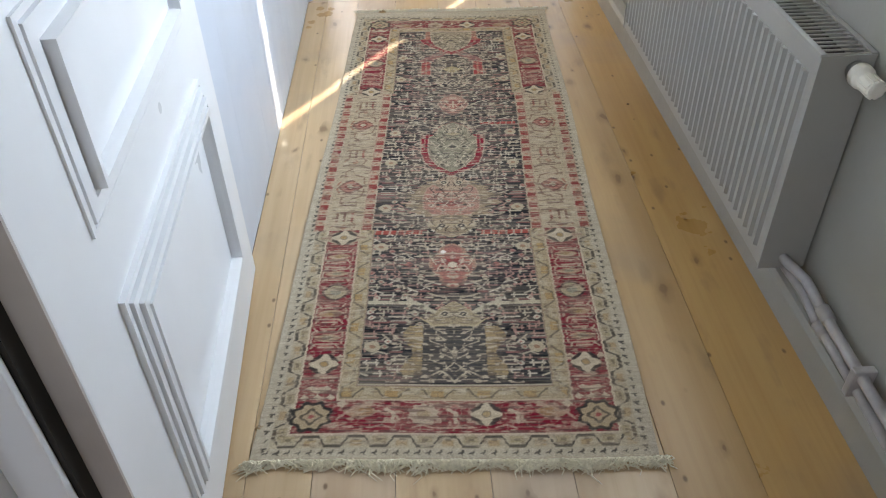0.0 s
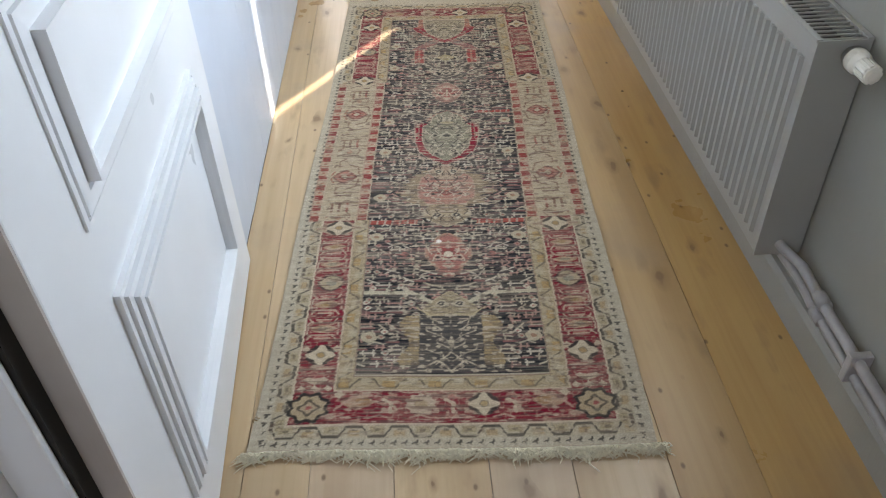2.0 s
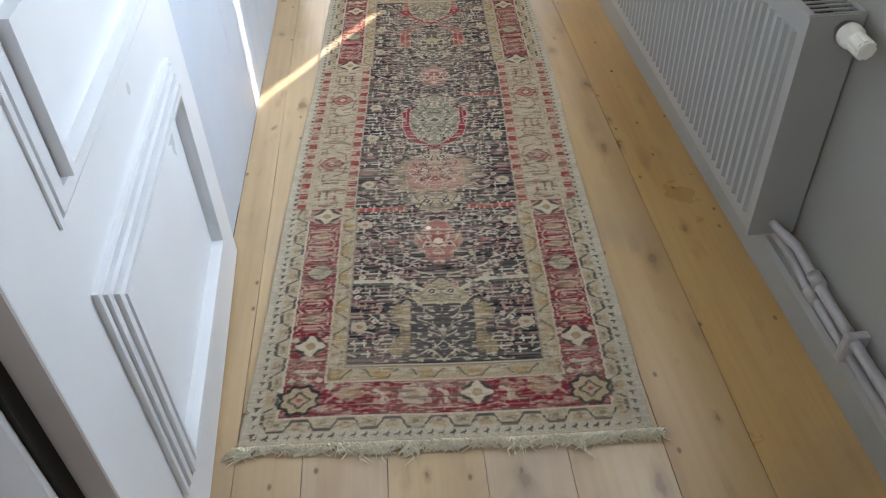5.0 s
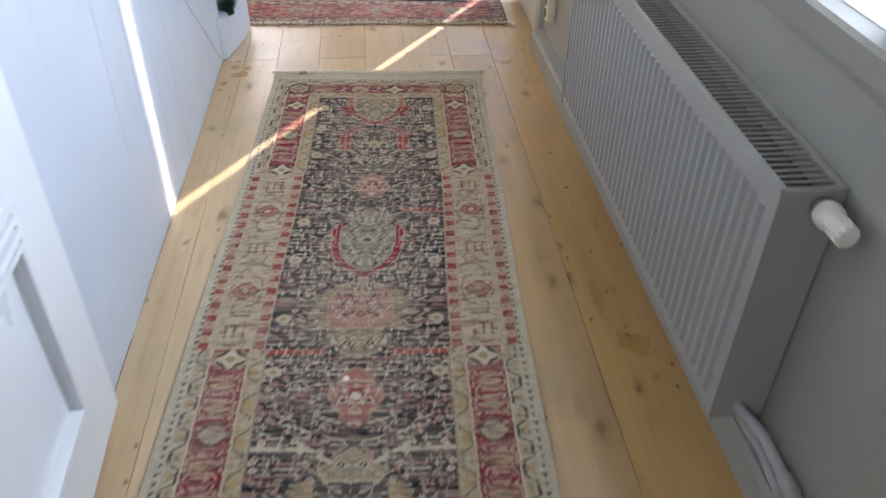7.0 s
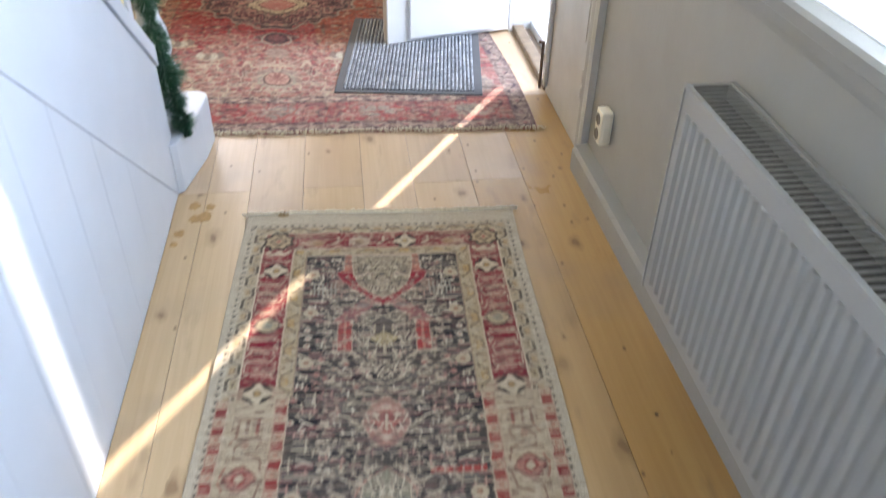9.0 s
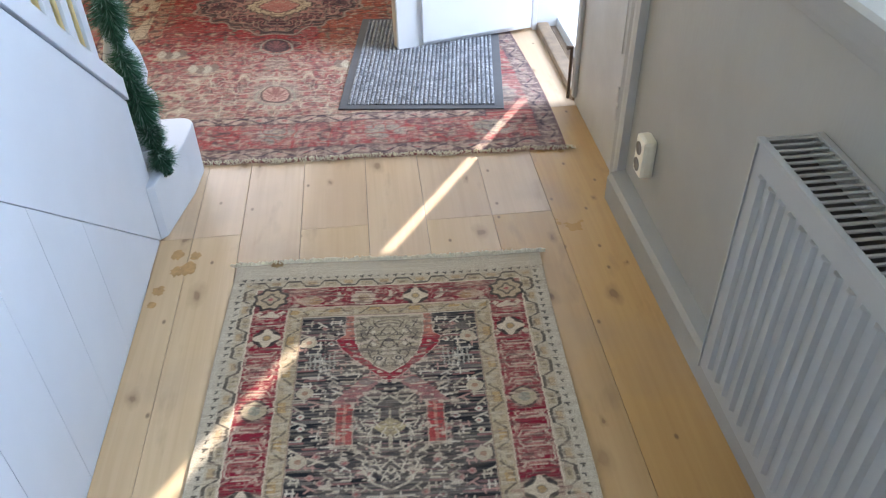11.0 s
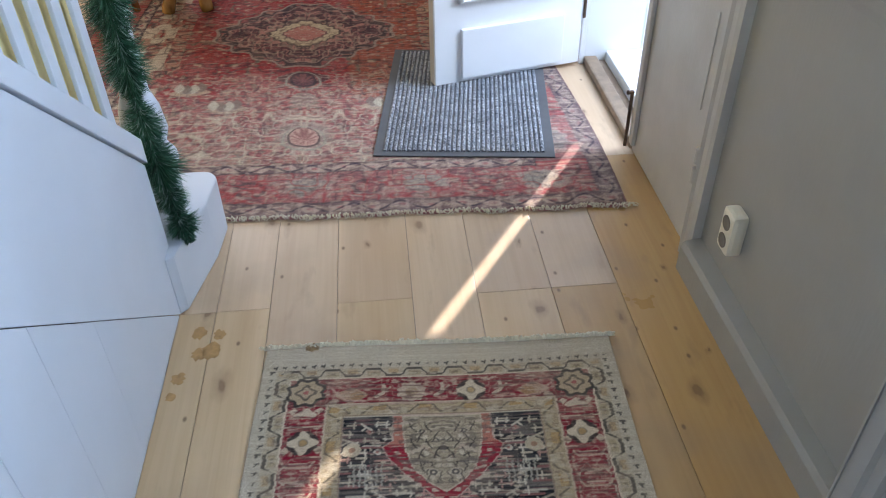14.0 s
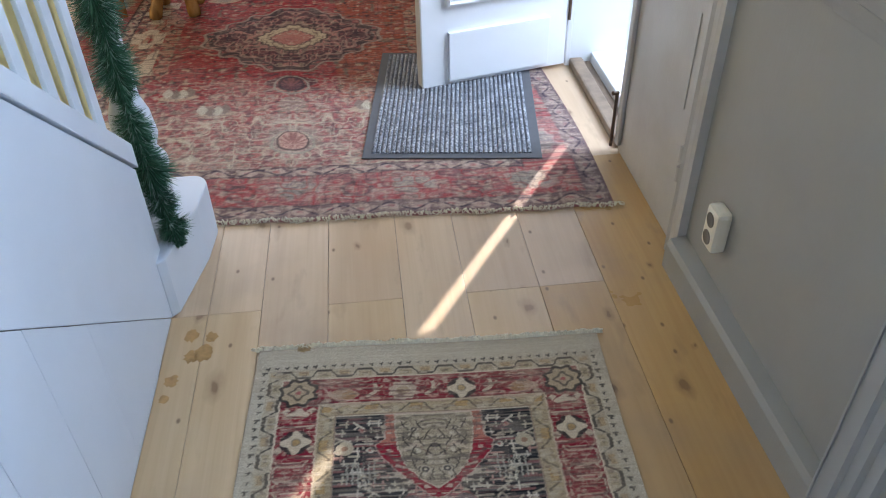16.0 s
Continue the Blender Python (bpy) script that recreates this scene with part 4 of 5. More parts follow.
    L.lay(L.band(edge_in, hi - 0.001, hi + 0.0025) + np.minimum(midzone, 0), (0.50, 0.42, 0.32), 0.7)
VINE = (0.17, 0.085, 0.065)
for vr in (1.288, 0.940):
    disc(0.296, vr, 0.036, 0.034, (0.20, 0.06, 0.05), 1.3, 0.85)
    disc(0.296, vr, 0.029, 0.027, (0.42, 0.19, 0.15), 1.3, 1.0)
    disc(0.296, vr, 0.018, 0.017, (0.24, 0.045, 0.04), 1.3, 0.9)
    disc(0.296, vr, 0.011, 0.010, STRAW, 1.3, 1.0)
    for o in (-1, 1):
        stroke([(0.255, vr + o * 0.012), (0.262, vr + o * 0.048), (0.290, vr + o * 0.060), (0.316, vr + o * 0.050), (0.318, vr + o * 0.078), (0.300, vr + o * 0.092)], 0.0052, VINE, 0.75)
        stroke([(0.336, vr + o * 0.006), (0.328, vr + o * 0.026)], 0.006, RUSSET, 0.7)
for vb in (1.113, 1.418, 0.795):
    for x0 in (0.276, 0.298, 0.318):
        stroke([(x0, vb - 0.018), (x0, vb + 0.016)], 0.0075, (0.30, 0.06, 0.05) if x0 < 0.29 else VINE, 0.8)
    stroke([(0.268, vb + 0.022), (0.326, vb + 0.022)], 0.005, VINE, 0.75)
    stroke([(0.276, vb - 0.022), (0.262, vb - 0.040), (0.272, vb - 0.056)], 0.005, VINE, 0.7)
    stroke([(0.318, vb - 0.022), (0.330, vb - 0.044)], 0.005, (0.33, 0.17, 0.11), 0.7)
    disc(0.296, vb - 0.045, 0.010, 0.012, (0.37, 0.20, 0.14), 1.3, 0.8)
for vs in (0.703, 1.511):
    disc(0.288, vs, 0.060, 0.030, (0.43, 0.36, 0.26), 1.4, 0.8)
    stroke([(0.232, vs), (0.345, vs)], 0.008, (0.30, 0.18, 0.14), 0.5)
    star(0.288, vs, 0.027)
L.vine(beige, 0.022, (0.30, 0.22, 0.15), 0.022, 1.2, 0.5)

# the charcoal field
field = np.minimum(np.where(midzone > 0, edge_in - 0.188, rim - 0.195), end_in - 0.198)
L.lay(field, (0.014, 0.015, 0.019))
L.lay(np.minimum(field, (L.noise(a, v, 0.12, 0.0042) - 0.50) * 0.009), (0.046, 0.046, 0.048), 0.8)
L.lay(np.minimum(field, (L.noise(near + 1, v, 0.07, 0.0040) - 0.66) * 0.009), (0.17, 0.155, 0.135), 0.75)
L.lay(np.minimum(field, (L.noise(near + 1, v, 0.05, 0.0040) - 0.76) * 0.009), (0.27, 0.15, 0.14), 0.6)
# broken twigs: short bars with upright stubs, blossoms and pairs of dots
fr = random.Random(77)
TWIG = ((0.50, 0.445, 0.34), (0.56, 0.51, 0.41), (0.40, 0.35, 0.265), (0.42, 0.25, 0.21))
fv = 0.222
while fv < 1.985:
    fa = 0.012 + 0.028 * fr.random()
    while fa < 0.200:
        kind, c = fr.random(), TWIG[fr.randrange(4)]
        ln, vv0 = 0.015 + 0.027 * fr.random(), fv + (fr.random() - 0.5) * 0.010
        amt = 0.70 + 0.25 * fr.random()
        if kind < 0.52:
            stroke([(fa, vv0), (fa + ln, vv0)], 0.0046, c, amt, inside=field)
            stroke([(fa + ln * 0.15, vv0 - 0.008), (fa + ln * 0.15, vv0 + 0.008)], 0.0042, c, amt, inside=field)
            if fr.random() < 0.6:
                stroke([(fa + ln * 0.85, vv0 - 0.004), (fa + ln * 0.85, vv0 + 0.007)], 0.0042, c, amt, inside=field)
        elif kind < 0.72:
            stroke([(fa, vv0 - 0.007), (fa + ln * 0.5, vv0), (fa + ln, vv0 + 0.008)], 0.0046, c, amt, inside=field)
            stroke([(fa + ln * 0.5, vv0), (fa + ln * 0.9, vv0 - 0.008)], 0.0042, c, amt, inside=field)
        elif kind < 0.86:
            disc(fa + 0.008, vv0, 0.009, 0.0075, c, 1.5, amt, True, field)
            disc(fa + 0.008, vv0, 0.0035, 0.003, (0.30, 0.09, 0.08), 2, 0.8, True, field)
        else:
            stroke([(fa, vv0), (fa + ln * 1.3, vv0)], 0.0050, (0.30, 0.13, 0.12), 0.7, inside=field)
            stroke([(fa + 0.004, vv0 + 0.0045), (fa + ln, vv0 + 0.0045)], 0.0028, c, amt, inside=field)
        fa += ln + 0.005 + 0.014 * fr.random()
    fv += 0.0160
# larger blossoms standing along the field's edges
for vb in (0.305, 0.66, 0.835, 1.06, 1.235, 1.60, 1.775, 1.925):
    disc(0.186, vb, 0.019, 0.017, (0.46, 0.40, 0.29), 1.7, 0.9, True, field)
    disc(0.186, vb, 0.007, 0.006, (0.30, 0.17, 0.11), 2, 0.9, True, field)


def lozenge(vs, ws, fill, line, amount=1.0):
    """A motif on the axis from half widths ws at heights vs, with an outline."""
    d = L.profile(vs, ws)
    L.lay(d + 0.0036, line, 0.85)
    L.lay(d, fill, amount)
    return d


def eyes(a0, v0, r=0.0095):
    disc(a0, v0, r * 1.5, r * 1.25, (0.46, 0.40, 0.30), 1.6, 0.9)
    disc(a0, v0, r, r * 0.85, (0.05, 0.05, 0.05), 2, 0.95)
    disc(a0, v0, r * 0.4, r * 0.35, IVORY, 2, 0.9)


def twigs(v0, v1, amax, colour, seed_, width=0.0034):
    """Branching lines about the axis, for the insides of the palmettes."""
    rr = random.Random(seed_)
    y = v0
    while y < v1:
        x0 = amax * rr.random() * 0.5
        x1 = x0 + amax * (0.25 + 0.35 * rr.random())
        stroke([(x0, y), (x1, y + 0.014)], width, colour, 0.85)
        stroke([(x1, y + 0.014), (x1 + 0.002, y + 0.026)], width, colour, 0.85)
        if rr.random() < 0.7:
            disc(x1, y + 0.004, 0.006, 0.005, IVORY, 1.3, 0.9)
        y += 0.019


STRIPE = np.minimum((L.noise(near + 2, v, 0.20, 0.0042) - 0.46) * 0.01, 0.004)
# near palmette between golden wings
inner = lozenge((0.200, 0.225, 0.30, 0.365, 0.385), (0.095, 0.085, 0.072, 0.070, 0.040), (0.062, 0.060, 0.060), (0.16, 0.14, 0.11))
wings = np.minimum(L.band(a, 0.072, 0.106 + 0.012 * np.sin(v * 60)), L.band(v, 0.222, 0.372))
L.lay(wings, (0.37, 0.275, 0.145), 0.9)
L.lay(np.minimum(wings, STRIPE), (0.20, 0.155, 0.10), 0.6)
twigs(0.215, 0.36, 0.055, (0.50, 0.44, 0.33), 4)
stroke([(0.0, 0.205), (0.030, 0.235), (0.062, 0.215)], 0.004, IVORY, 0.9)
stroke([(0.0, 0.26), (0.034, 0.225)], 0.0036, IVORY, 0.85)
disc(0.0, 0.290, 0.007, 0.018, IVORY, 1.4, 0.9)
head = lozenge((0.372, 0.392, 0.415, 0.440, 0.456), (0.052, 0.062, 0.050, 0.020, 0.0), (0.375, 0.315, 0.21), (0.50, 0.42, 0.28))
L.lay(np.minimum(head, STRIPE), (0.26, 0.21, 0.14), 0.5)
eyes(0.021, 0.413)
stroke([(0.0, 0.384), (0.046, 0.372), (0.080, 0.400)], 0.004, (0.46, 0.38, 0.24), 0.9)
disc(0.0, 0.362, 0.018, 0.012, INK, 1.3, 0.9)
# outspread arms
stroke([(0.048, 0.420), (0.070, 0.436), (0.092, 0.449), (0.204, 0.450)], 0.0115, (0.51, 0.465, 0.345), 0.95, inside=field)
for x0 in (0.105, 0.150, 0.190):
    disc(x0, 0.459, 0.007, 0.007, (0.50, 0.45, 0.34), 1.2, 0.9)
# lobed red blossom
dd = lozenge((0.505, 0.525, 0.545, 0.575, 0.590, 0.605, 0.635, 0.655, 0.674), (0.006, 0.030, 0.032, 0.056, 0.058, 0.056, 0.034, 0.030, 0.004), (0.36, 0.155, 0.125), (0.44, 0.30, 0.22))
L.lay(np.minimum(dd, 0.007 - dd), (0.40, 0.24, 0.18), 0.8)
disc(0, 0.590, 0.033, 0.036, (0.27, 0.035, 0.04), 1.4, 0.75, True, None, 6, 0.10)
for k in range(6):
    an = k * math.pi / 3 + 0.5
    disc(0.027 * math.cos(an), 0.590 + 0.030 * math.sin(an), 0.0085, 0.0085, (0.47, 0.33, 0.27), 1.5, 0.9, False)
disc(0, 0.590, 0.012, 0.012, IVORY, 2, 1.0)
disc(-0.024, 0.640, 0.007, 0.007, (0.80, 0.78, 0.74), 2, 1.0, False)
stroke([(0.060, 0.590), (0.118, 0.590)], 0.0055, (0.40, 0.30, 0.24), 0.8)
disc(0.112, 0.590, 0.012, 0.010, (0.36, 0.14, 0.12), 1.4, 0.85)
# red bars and the small masked base
bars = np.minimum(L.band(a, 0.080, 0.206), 0.0085 - np.abs(v - 0.722))
L.lay(np.minimum(bars, field), (0.36, 0.06, 0.045), 0.9)
L.lay(np.minimum(np.minimum(bars, field), (np.sin(a * 310) - 0.65) * 0.004), (0.48, 0.36, 0.28), 0.8)
base_ = lozenge((0.700, 0.722, 0.750, 0.778, 0.792), (0.0, 0.038, 0.064, 0.058, 0.046), (0.40, 0.33, 0.225), (0.50, 0.43, 0.32))
L.lay(np.minimum(base_, STRIPE), (0.30, 0.22, 0.15), 0.5)
eyes(0.026, 0.752)
stroke([(0, 0.722), (0.030, 0.738)], 0.0035, BROWN, 0.8)
# rose palmette on tan wings
wing = L.profile((0.790, 0.815, 0.86, 0.915, 0.945, 0.962), (0.060, 0.108, 0.125, 0.120, 0.085, 0.05)) + (L.noise(near + 4, v, 0.3, 0.0045) - 0.5) * 0.05
L.lay(wing, (0.365, 0.285, 0.185), 0.88)
L.lay(np.minimum(wing, STRIPE), (0.24, 0.185, 0.135), 0.45)
rose_ = lozenge((0.800, 0.830, 0.880, 0.925, 0.945), (0.048, 0.076, 0.080, 0.070, 0.052), (0.385, 0.185, 0.15), (0.46, 0.31, 0.24))
L.lay(np.minimum(rose_, STRIPE), (0.40, 0.27, 0.21), 0.55)
disc(0, 0.852, 0.034, 0.012, (0.33, 0.045, 0.04), 1.2, 0.9)
for x0, y0 in ((0.030, 0.875), (0.052, 0.895), (0.0, 0.900), (0.058, 0.845), (0.024, 0.822)):
    disc(x0, y0, 0.009, 0.008, (0.50, 0.40, 0.31), 1.3, 0.9)
    disc(x0, y0, 0.004, 0.0035, (0.16, 0.10, 0.09), 2, 0.8)
stroke([(0, 0.870), (0, 0.935)], 0.004, (0.48, 0.37, 0.29), 0.85)
cap_ = lozenge((0.918, 0.945, 0.962, 0.992), (0.020, 0.048, 0.046, 0.0), (0.42, 0.32, 0.235), (0.50, 0.42, 0.33))
eyes(0.018, 0.955, 0.007)
# shield with crimson arms
arm = L.profile((0.990, 1.020, 1.060, 1.105, 1.150, 1.205, 1.222), (0.004, 0.050, 0.082, 0.094, 0.098, 0.102, 0.098))
L.lay(arm + 0.0036, (0.48, 0.38, 0.30), 0.8)
L.lay(arm, (0.25, 0.014, 0.032))
L.lay(np.minimum(np.minimum(arm, L.band(v, 1.13, 1.222)), (np.sin(a * 520) - 0.55) * 0.004), (0.45, 0.28, 0.22), 0.7)
for o in (0.072, 0.104):
    stroke([(o, 1.020), (o + 0.012, 1.035), (o + 0.004, 1.055)], 0.005, (0.48, 0.40, 0.32), 0.9)
sh_ = lozenge((1.008, 1.040, 1.085, 1.140, 1.205, 1.230, 1.262, 1.285, 1.302), (0.0, 0.040, 0.066, 0.075, 0.074, 0.048, 0.046, 0.024, 0.0), (0.275, 0.265, 0.195), (0.49, 0.42, 0.32))
L.lay(np.minimum(sh_, STRIPE), (0.20, 0.195, 0.15), 0.55)
eyes(0.026, 1.062, 0.008)
eyes(0.017, 1.255, 0.007)
stroke([(0, 1.105), (0.030, 1.090), (0.044, 1.115), (0.024, 1.128)], 0.0038, (0.50, 0.46, 0.36), 0.9)
stroke([(0, 1.165), (0.026, 1.150), (0.050, 1.172)], 0.0038, (0.50, 0.46, 0.36), 0.9)
stroke([(0.0, 1.188), (0.030, 1.204)], 0.008, (0.06, 0.06, 0.055), 0.9)
disc(0, 1.148, 0.012, 0.010, (0.06, 0.06, 0.055), 1.3, 0.9)
disc(0, 1.225, 0.026, 0.010, (0.40, 0.33, 0.22), 1.2, 0.9)
stroke([(0.0, 1.302), (0.030, 1.282), (0.052, 1.262), (0.062, 1.236)], 0.0040, (0.42, 0.20, 0.16), 0.85)
# a red line on one side, a grey one on the other
lr = np.minimum(np.minimum(L.band(near, 0.090, 0.206), 0.0075 - np.abs(v - 1.290)), field)
L.lay(lr, (0.35, 0.055, 0.045), 0.9)
L.lay(np.minimum(lr, (np.sin(near * 330) - 0.75) * 0.004), (0.45, 0.33, 0.27), 0.7)
L.lay(np.minimum(np.minimum(L.band(-near, 0.085, 0.206), 0.0065 - np.abs(v - 1.285)), field), (0.25, 0.22, 0.18), 0.8)
# small rose
sr = lozenge((1.345, 1.370, 1.395, 1.420, 1.447, 1.470, 1.495), (0.0, 0.030, 0.042, 0.052, 0.042, 0.030, 0.0), (0.37, 0.20, 0.165), (0.46, 0.36, 0.28))
disc(0, 1.420, 0.030, 0.034, (0.33, 0.075, 0.065), 1.4, 0.7)
for o in (-1, 1):
    disc(0, 1.420 + o * 0.042, 0.011, 0.010, (0.48, 0.38, 0.30), 1.3, 0.9)
    disc(0.024, 1.420 + o * 0.020, 0.009, 0.009, (0.47, 0.36, 0.28), 1.3, 0.9)
stroke([(0, 1.40), (0, 1.44)], 0.007, IVORY, 0.9)
# candelabra between two red towers
stroke([(0.0, 1.530), (0.034, 1.545), (0.060, 1.580), (0.050, 1.600)], 0.0048, (0.49, 0.43, 0.33), 0.9)
stroke([(0.0, 1.548), (0.026, 1.572), (0.0, 1.598)], 0.0040, (0.49, 0.43, 0.33), 0.9)
disc(0.0, 1.574, 0.010, 0.010, IVORY, 1.5, 0.95)
disc(0.0, 1.574, 0.004, 0.004, INK, 2, 0.9)
for x0, y0, x1, y1 in ((0.02, 1.615, 0.065, 1.640), (0.010, 1.650, 0.062, 1.665), (0.062, 1.665, 0.074, 1.700), (0.02, 1.640, 0.034, 1.60), (0.028, 1.735, 0.058, 1.765), (0.0, 1.760, 0.030, 1.735), (0.058, 1.765, 0.040, 1.790)):
    stroke([(x0, y0), (x1, y1)], 0.0048, (0.46, 0.41, 0.31), 0.9)
disc(0, 1.676, 0.034, 0.024, (0.40, 0.33, 0.19), 1.2, 0.9)
for o in (-0.022, 0, 0.022):
    stroke([(o, 1.700), (o, 1.722)], 0.005, (0.44, 0.37, 0.26), 0.9, False)
stroke([(0, 1.625), (0, 1.655)], 0.008, (0.46, 0.40, 0.29), 0.9)
tw = np.minimum(L.band(a, 0.080, 0.113), L.band(v, 1.636, 1.745))
L.lay(tw + 0.003, (0.45, 0.34, 0.26), 0.7)
L.lay(tw, (0.34, 0.045, 0.045), 0.95)
L.lay(np.minimum(tw, 0.0035 - np.abs(a - 0.0965)), (0.44, 0.22, 0.16), 0.85)
stroke([(0.072, 1.632), (0.122, 1.632)], 0.009, (0.48, 0.42, 0.32), 0.9)
flare = np.minimum(L.band(v, 1.738, 1.815), 0.026 - np.abs(a - 0.098 + (v - 1.745) * 0.95))
L.lay(flare, (0.33, 0.13, 0.12), 0.85)
L.lay(np.minimum(flare, STRIPE), (0.22, 0.15, 0.14), 0.5)
disc(0.050, 1.800, 0.020, 0.011, (0.21, 0.185, 0.17), 1.3, 0.8)
# far shield
fl_ = np.minimum(L.profile((1.795, 1.825, 1.860, 1.905, 1.930, 1.945, 2.01), (0.0, 0.034, 0.072, 0.112, 0.122, 0.102, 0.101)), field)
L.lay(fl_ + 0.0036, (0.46, 0.34, 0.28), 0.8)
L.lay(fl_, (0.27, 0.016, 0.033))
L.lay(np.minimum(fl_, (v - 1.935) * 0.25), (0.46, 0.22, 0.15), 0.75)
fs_ = np.minimum(L.profile((1.822, 1.845, 1.880, 1.920, 1.960, 2.01), (0.0, 0.034, 0.064, 0.078, 0.083, 0.084)), field)
L.lay(fs_, (0.375, 0.325, 0.23))
L.lay(np.minimum(fs_, 0.0036 - fs_), (0.50, 0.43, 0.33))
L.lay(np.minimum(fs_ - 0.004, STRIPE), (0.27, 0.235, 0.175), 0.5)
eyes(0.027, 1.868, 0.0095)
eyes(0.044, 1.966, 0.0065)
disc(0, 1.925, 0.012, 0.007, (0.10, 0.09, 0.08), 1.3, 0.8)
disc(0, 1.975, 0.010, 0.006, (0.16, 0.13, 0.10), 1.3, 0.8)
stroke([(0.012, 1.895), (0.030, 1.925), (0.052, 1.932)], 0.0034, (0.28, 0.20, 0.15), 0.7)
disc(0.040, 1.925, 0.010, 0.009, (0.47, 0.38, 0.30), 1.3, 0.8)
# pale comb-like leaves beside the far shield
for k in range(6):
    stroke([(0.125 + 0.011 * k, 1.842), (0.125 + 0.011 * k, 1.888)], 0.0042, (0.38, 0.37, 0.31), 0.75, inside=field)
stroke([(0.118, 1.865), (0.190, 1.865)], 0.0042, (0.40, 0.38, 0.32), 0.7, inside=field)
# small broken threads of the weave through every motif
motif = np.minimum(field - 0.004, 0.150 - a)
ragged = np.minimum((L.noise(a, v, 0.022, 0.0044) - 0.66) * 0.012, motif)
L.lay(ragged, (0.09, 0.075, 0.07), 0.62)
L.lay(np.minimum((L.noise(a, v, 0.014, 0.0046) - 0.74) * 0.012, motif), (0.50, 0.43, 0.33), 0.80)
L.vine(motif, 0.013, (0.11, 0.09, 0.08), 0.030, 1.6, 0.6)
rib_ = np.minimum(border, (L.noise(a, v, 0.026, 0.0044) - 0.68) * 0.012)
L.lay(rib_, (0.10, 0.045, 0.045), 0.65)
L.lay(np.minimum(border, (L.noise(a, v, 0.018, 0.0046) - 0.80) * 0.012), (0.47, 0.38, 0.29), 0.7)
sober = np.maximum(np.maximum(guard, beige), band_m) - 0.002
L.lay(np.minimum(sober, (L.noise(a, v, 0.016, 0.0046) - 0.80) * 0.012), (0.17, 0.12, 0.09), 0.5)
L.lay(np.minimum(sober, (L.noise(a, v, 0.022, 0.0046) - 0.74) * 0.012), (0.52, 0.46, 0.35), 0.6)
L.vine(np.maximum(guard, band_m), 0.012, (0.17, 0.14, 0.11), 0.030, 1.4, 0.5)
CHALK, SOOT = (0.54, 0.48, 0.37), (0.035, 0.030, 0.030)
for v0, hw, cl in ((0.590, 0.050, CHALK), (0.752, 0.055, SOOT), (0.860, 0.070, CHALK), (0.905, 0.060, SOOT), (0.958, 0.036, SOOT), (1.060, 0.052, CHALK), (1.105, 0.064, SOOT), (1.160, 0.066, CHALK), (1.205, 0.060, SOOT), (1.258, 0.036, CHALK),
                   (1.420, 0.044, CHALK), (1.575, 0.055, CHALK), (1.676, 0.060, CHALK), (1.868, 0.046, SOOT), (1.925, 0.064, SOOT), (1.965, 0.066, SOOT)):
    for k in range(4):
        x0, up = hw * (0.12 + 0.24 * k), 0.014 * (1 if k % 2 else -1)
        stroke([(x0, v0), (x0 + hw * 0.16, v0 + up), (x0 + hw * 0.20, v0 + up * 1.7)], 0.0030, cl, 0.85)
        stroke([(x0 + hw * 0.16, v0 + up), (x0 + hw * 0.02, v0 + up * 1.5)], 0.0028, cl, 0.8)
    disc(hw * 0.55, v0 - 0.012, 0.0055, 0.0050, CHALK if cl == SOOT else SOOT, 1.6, 0.9)
for v0 in (0.413, 0.955, 1.062, 1.255, 1.868):
    eyes(0.022, v0, 0.0080)
disc(0, 0.590, 0.011, 0.011, (0.56, 0.50, 0.39), 1.6, 1.0)
disc(-0.024, 0.640, 0.007, 0.007, (0.80, 0.78, 0.74), 2, 1.0, False)
for vs in (0.703, 1.511, 0.255, 1.948):
    star(0.289, vs, 0.025)
for vc, sg in ((0.117, 1), (2.072, -1)):
    star(0.066, vc, 0.024, False, (0.40, 0.30, 0.16))
    disc(0.296, vc - 0.006 * sg, 0.041, 0.037, INK, 2, 0.85, True, None, 8, 0.10)
    disc(0.296, vc - 0.006 * sg, 0.034, 0.030, (0.40, 0.32, 0.21), 2, 1.0, True, None, 8, 0.10)
    disc(0.296, vc - 0.006 * sg, 0.020, 0.018, INK, 2, 0.75, True, None, 4, -0.2)
    disc(0.296, vc - 0.006 * sg, 0.014, 0.012, (0.40, 0.31, 0.21), 2, 1.0, True, None, 4, -0.2)
    disc(0.296, vc - 0.006 * sg, 0.006, 0.005, (0.34, 0.10, 0.09), 2, 1.0)
# worn passages
L.lay((L.noise(u, v, 0.12, 0.06) - 0.62) * 0.02, (0.40, 0.34, 0.26), 0.10)
L.lay((L.noise(u, v, 0.08, 0.0038) - 0.74) * 0.006, (0.38, 0.33, 0.25), 0.22)
L.u = np.meshgrid(np.linspace(0, L.w, L.nu), np.linspace(0, L.l, L.nv))[0]
L.c = L.c * np.array((1.05, 0.99, 0.95))
L.finish(0.30, 0.16)


def on_runner(uu, vv):
    f = vv / 2.2
    skew = 0.024 * f + (uu / 0.8) * (0.795 - 0.027 * f) + 0.003 * np.sin(vv * 5.5)
    t = vv - 0.012 + 0.002 * np.sin(uu * 9)
    return skew * CA + t * SA, -skew * SA + t * CA


runner = thing("runner_rug", "long worn patterned runner rug in charcoal, beige and red", "rug", (0.45, 1.1, 0))


def flat_part(parent, name, me, label=""):
    o = new(name, me)
    o.parent = parent
    o.matrix_parent_inverse = Matrix.Translation(parent.location).inverted()
    return tagged(o, label)


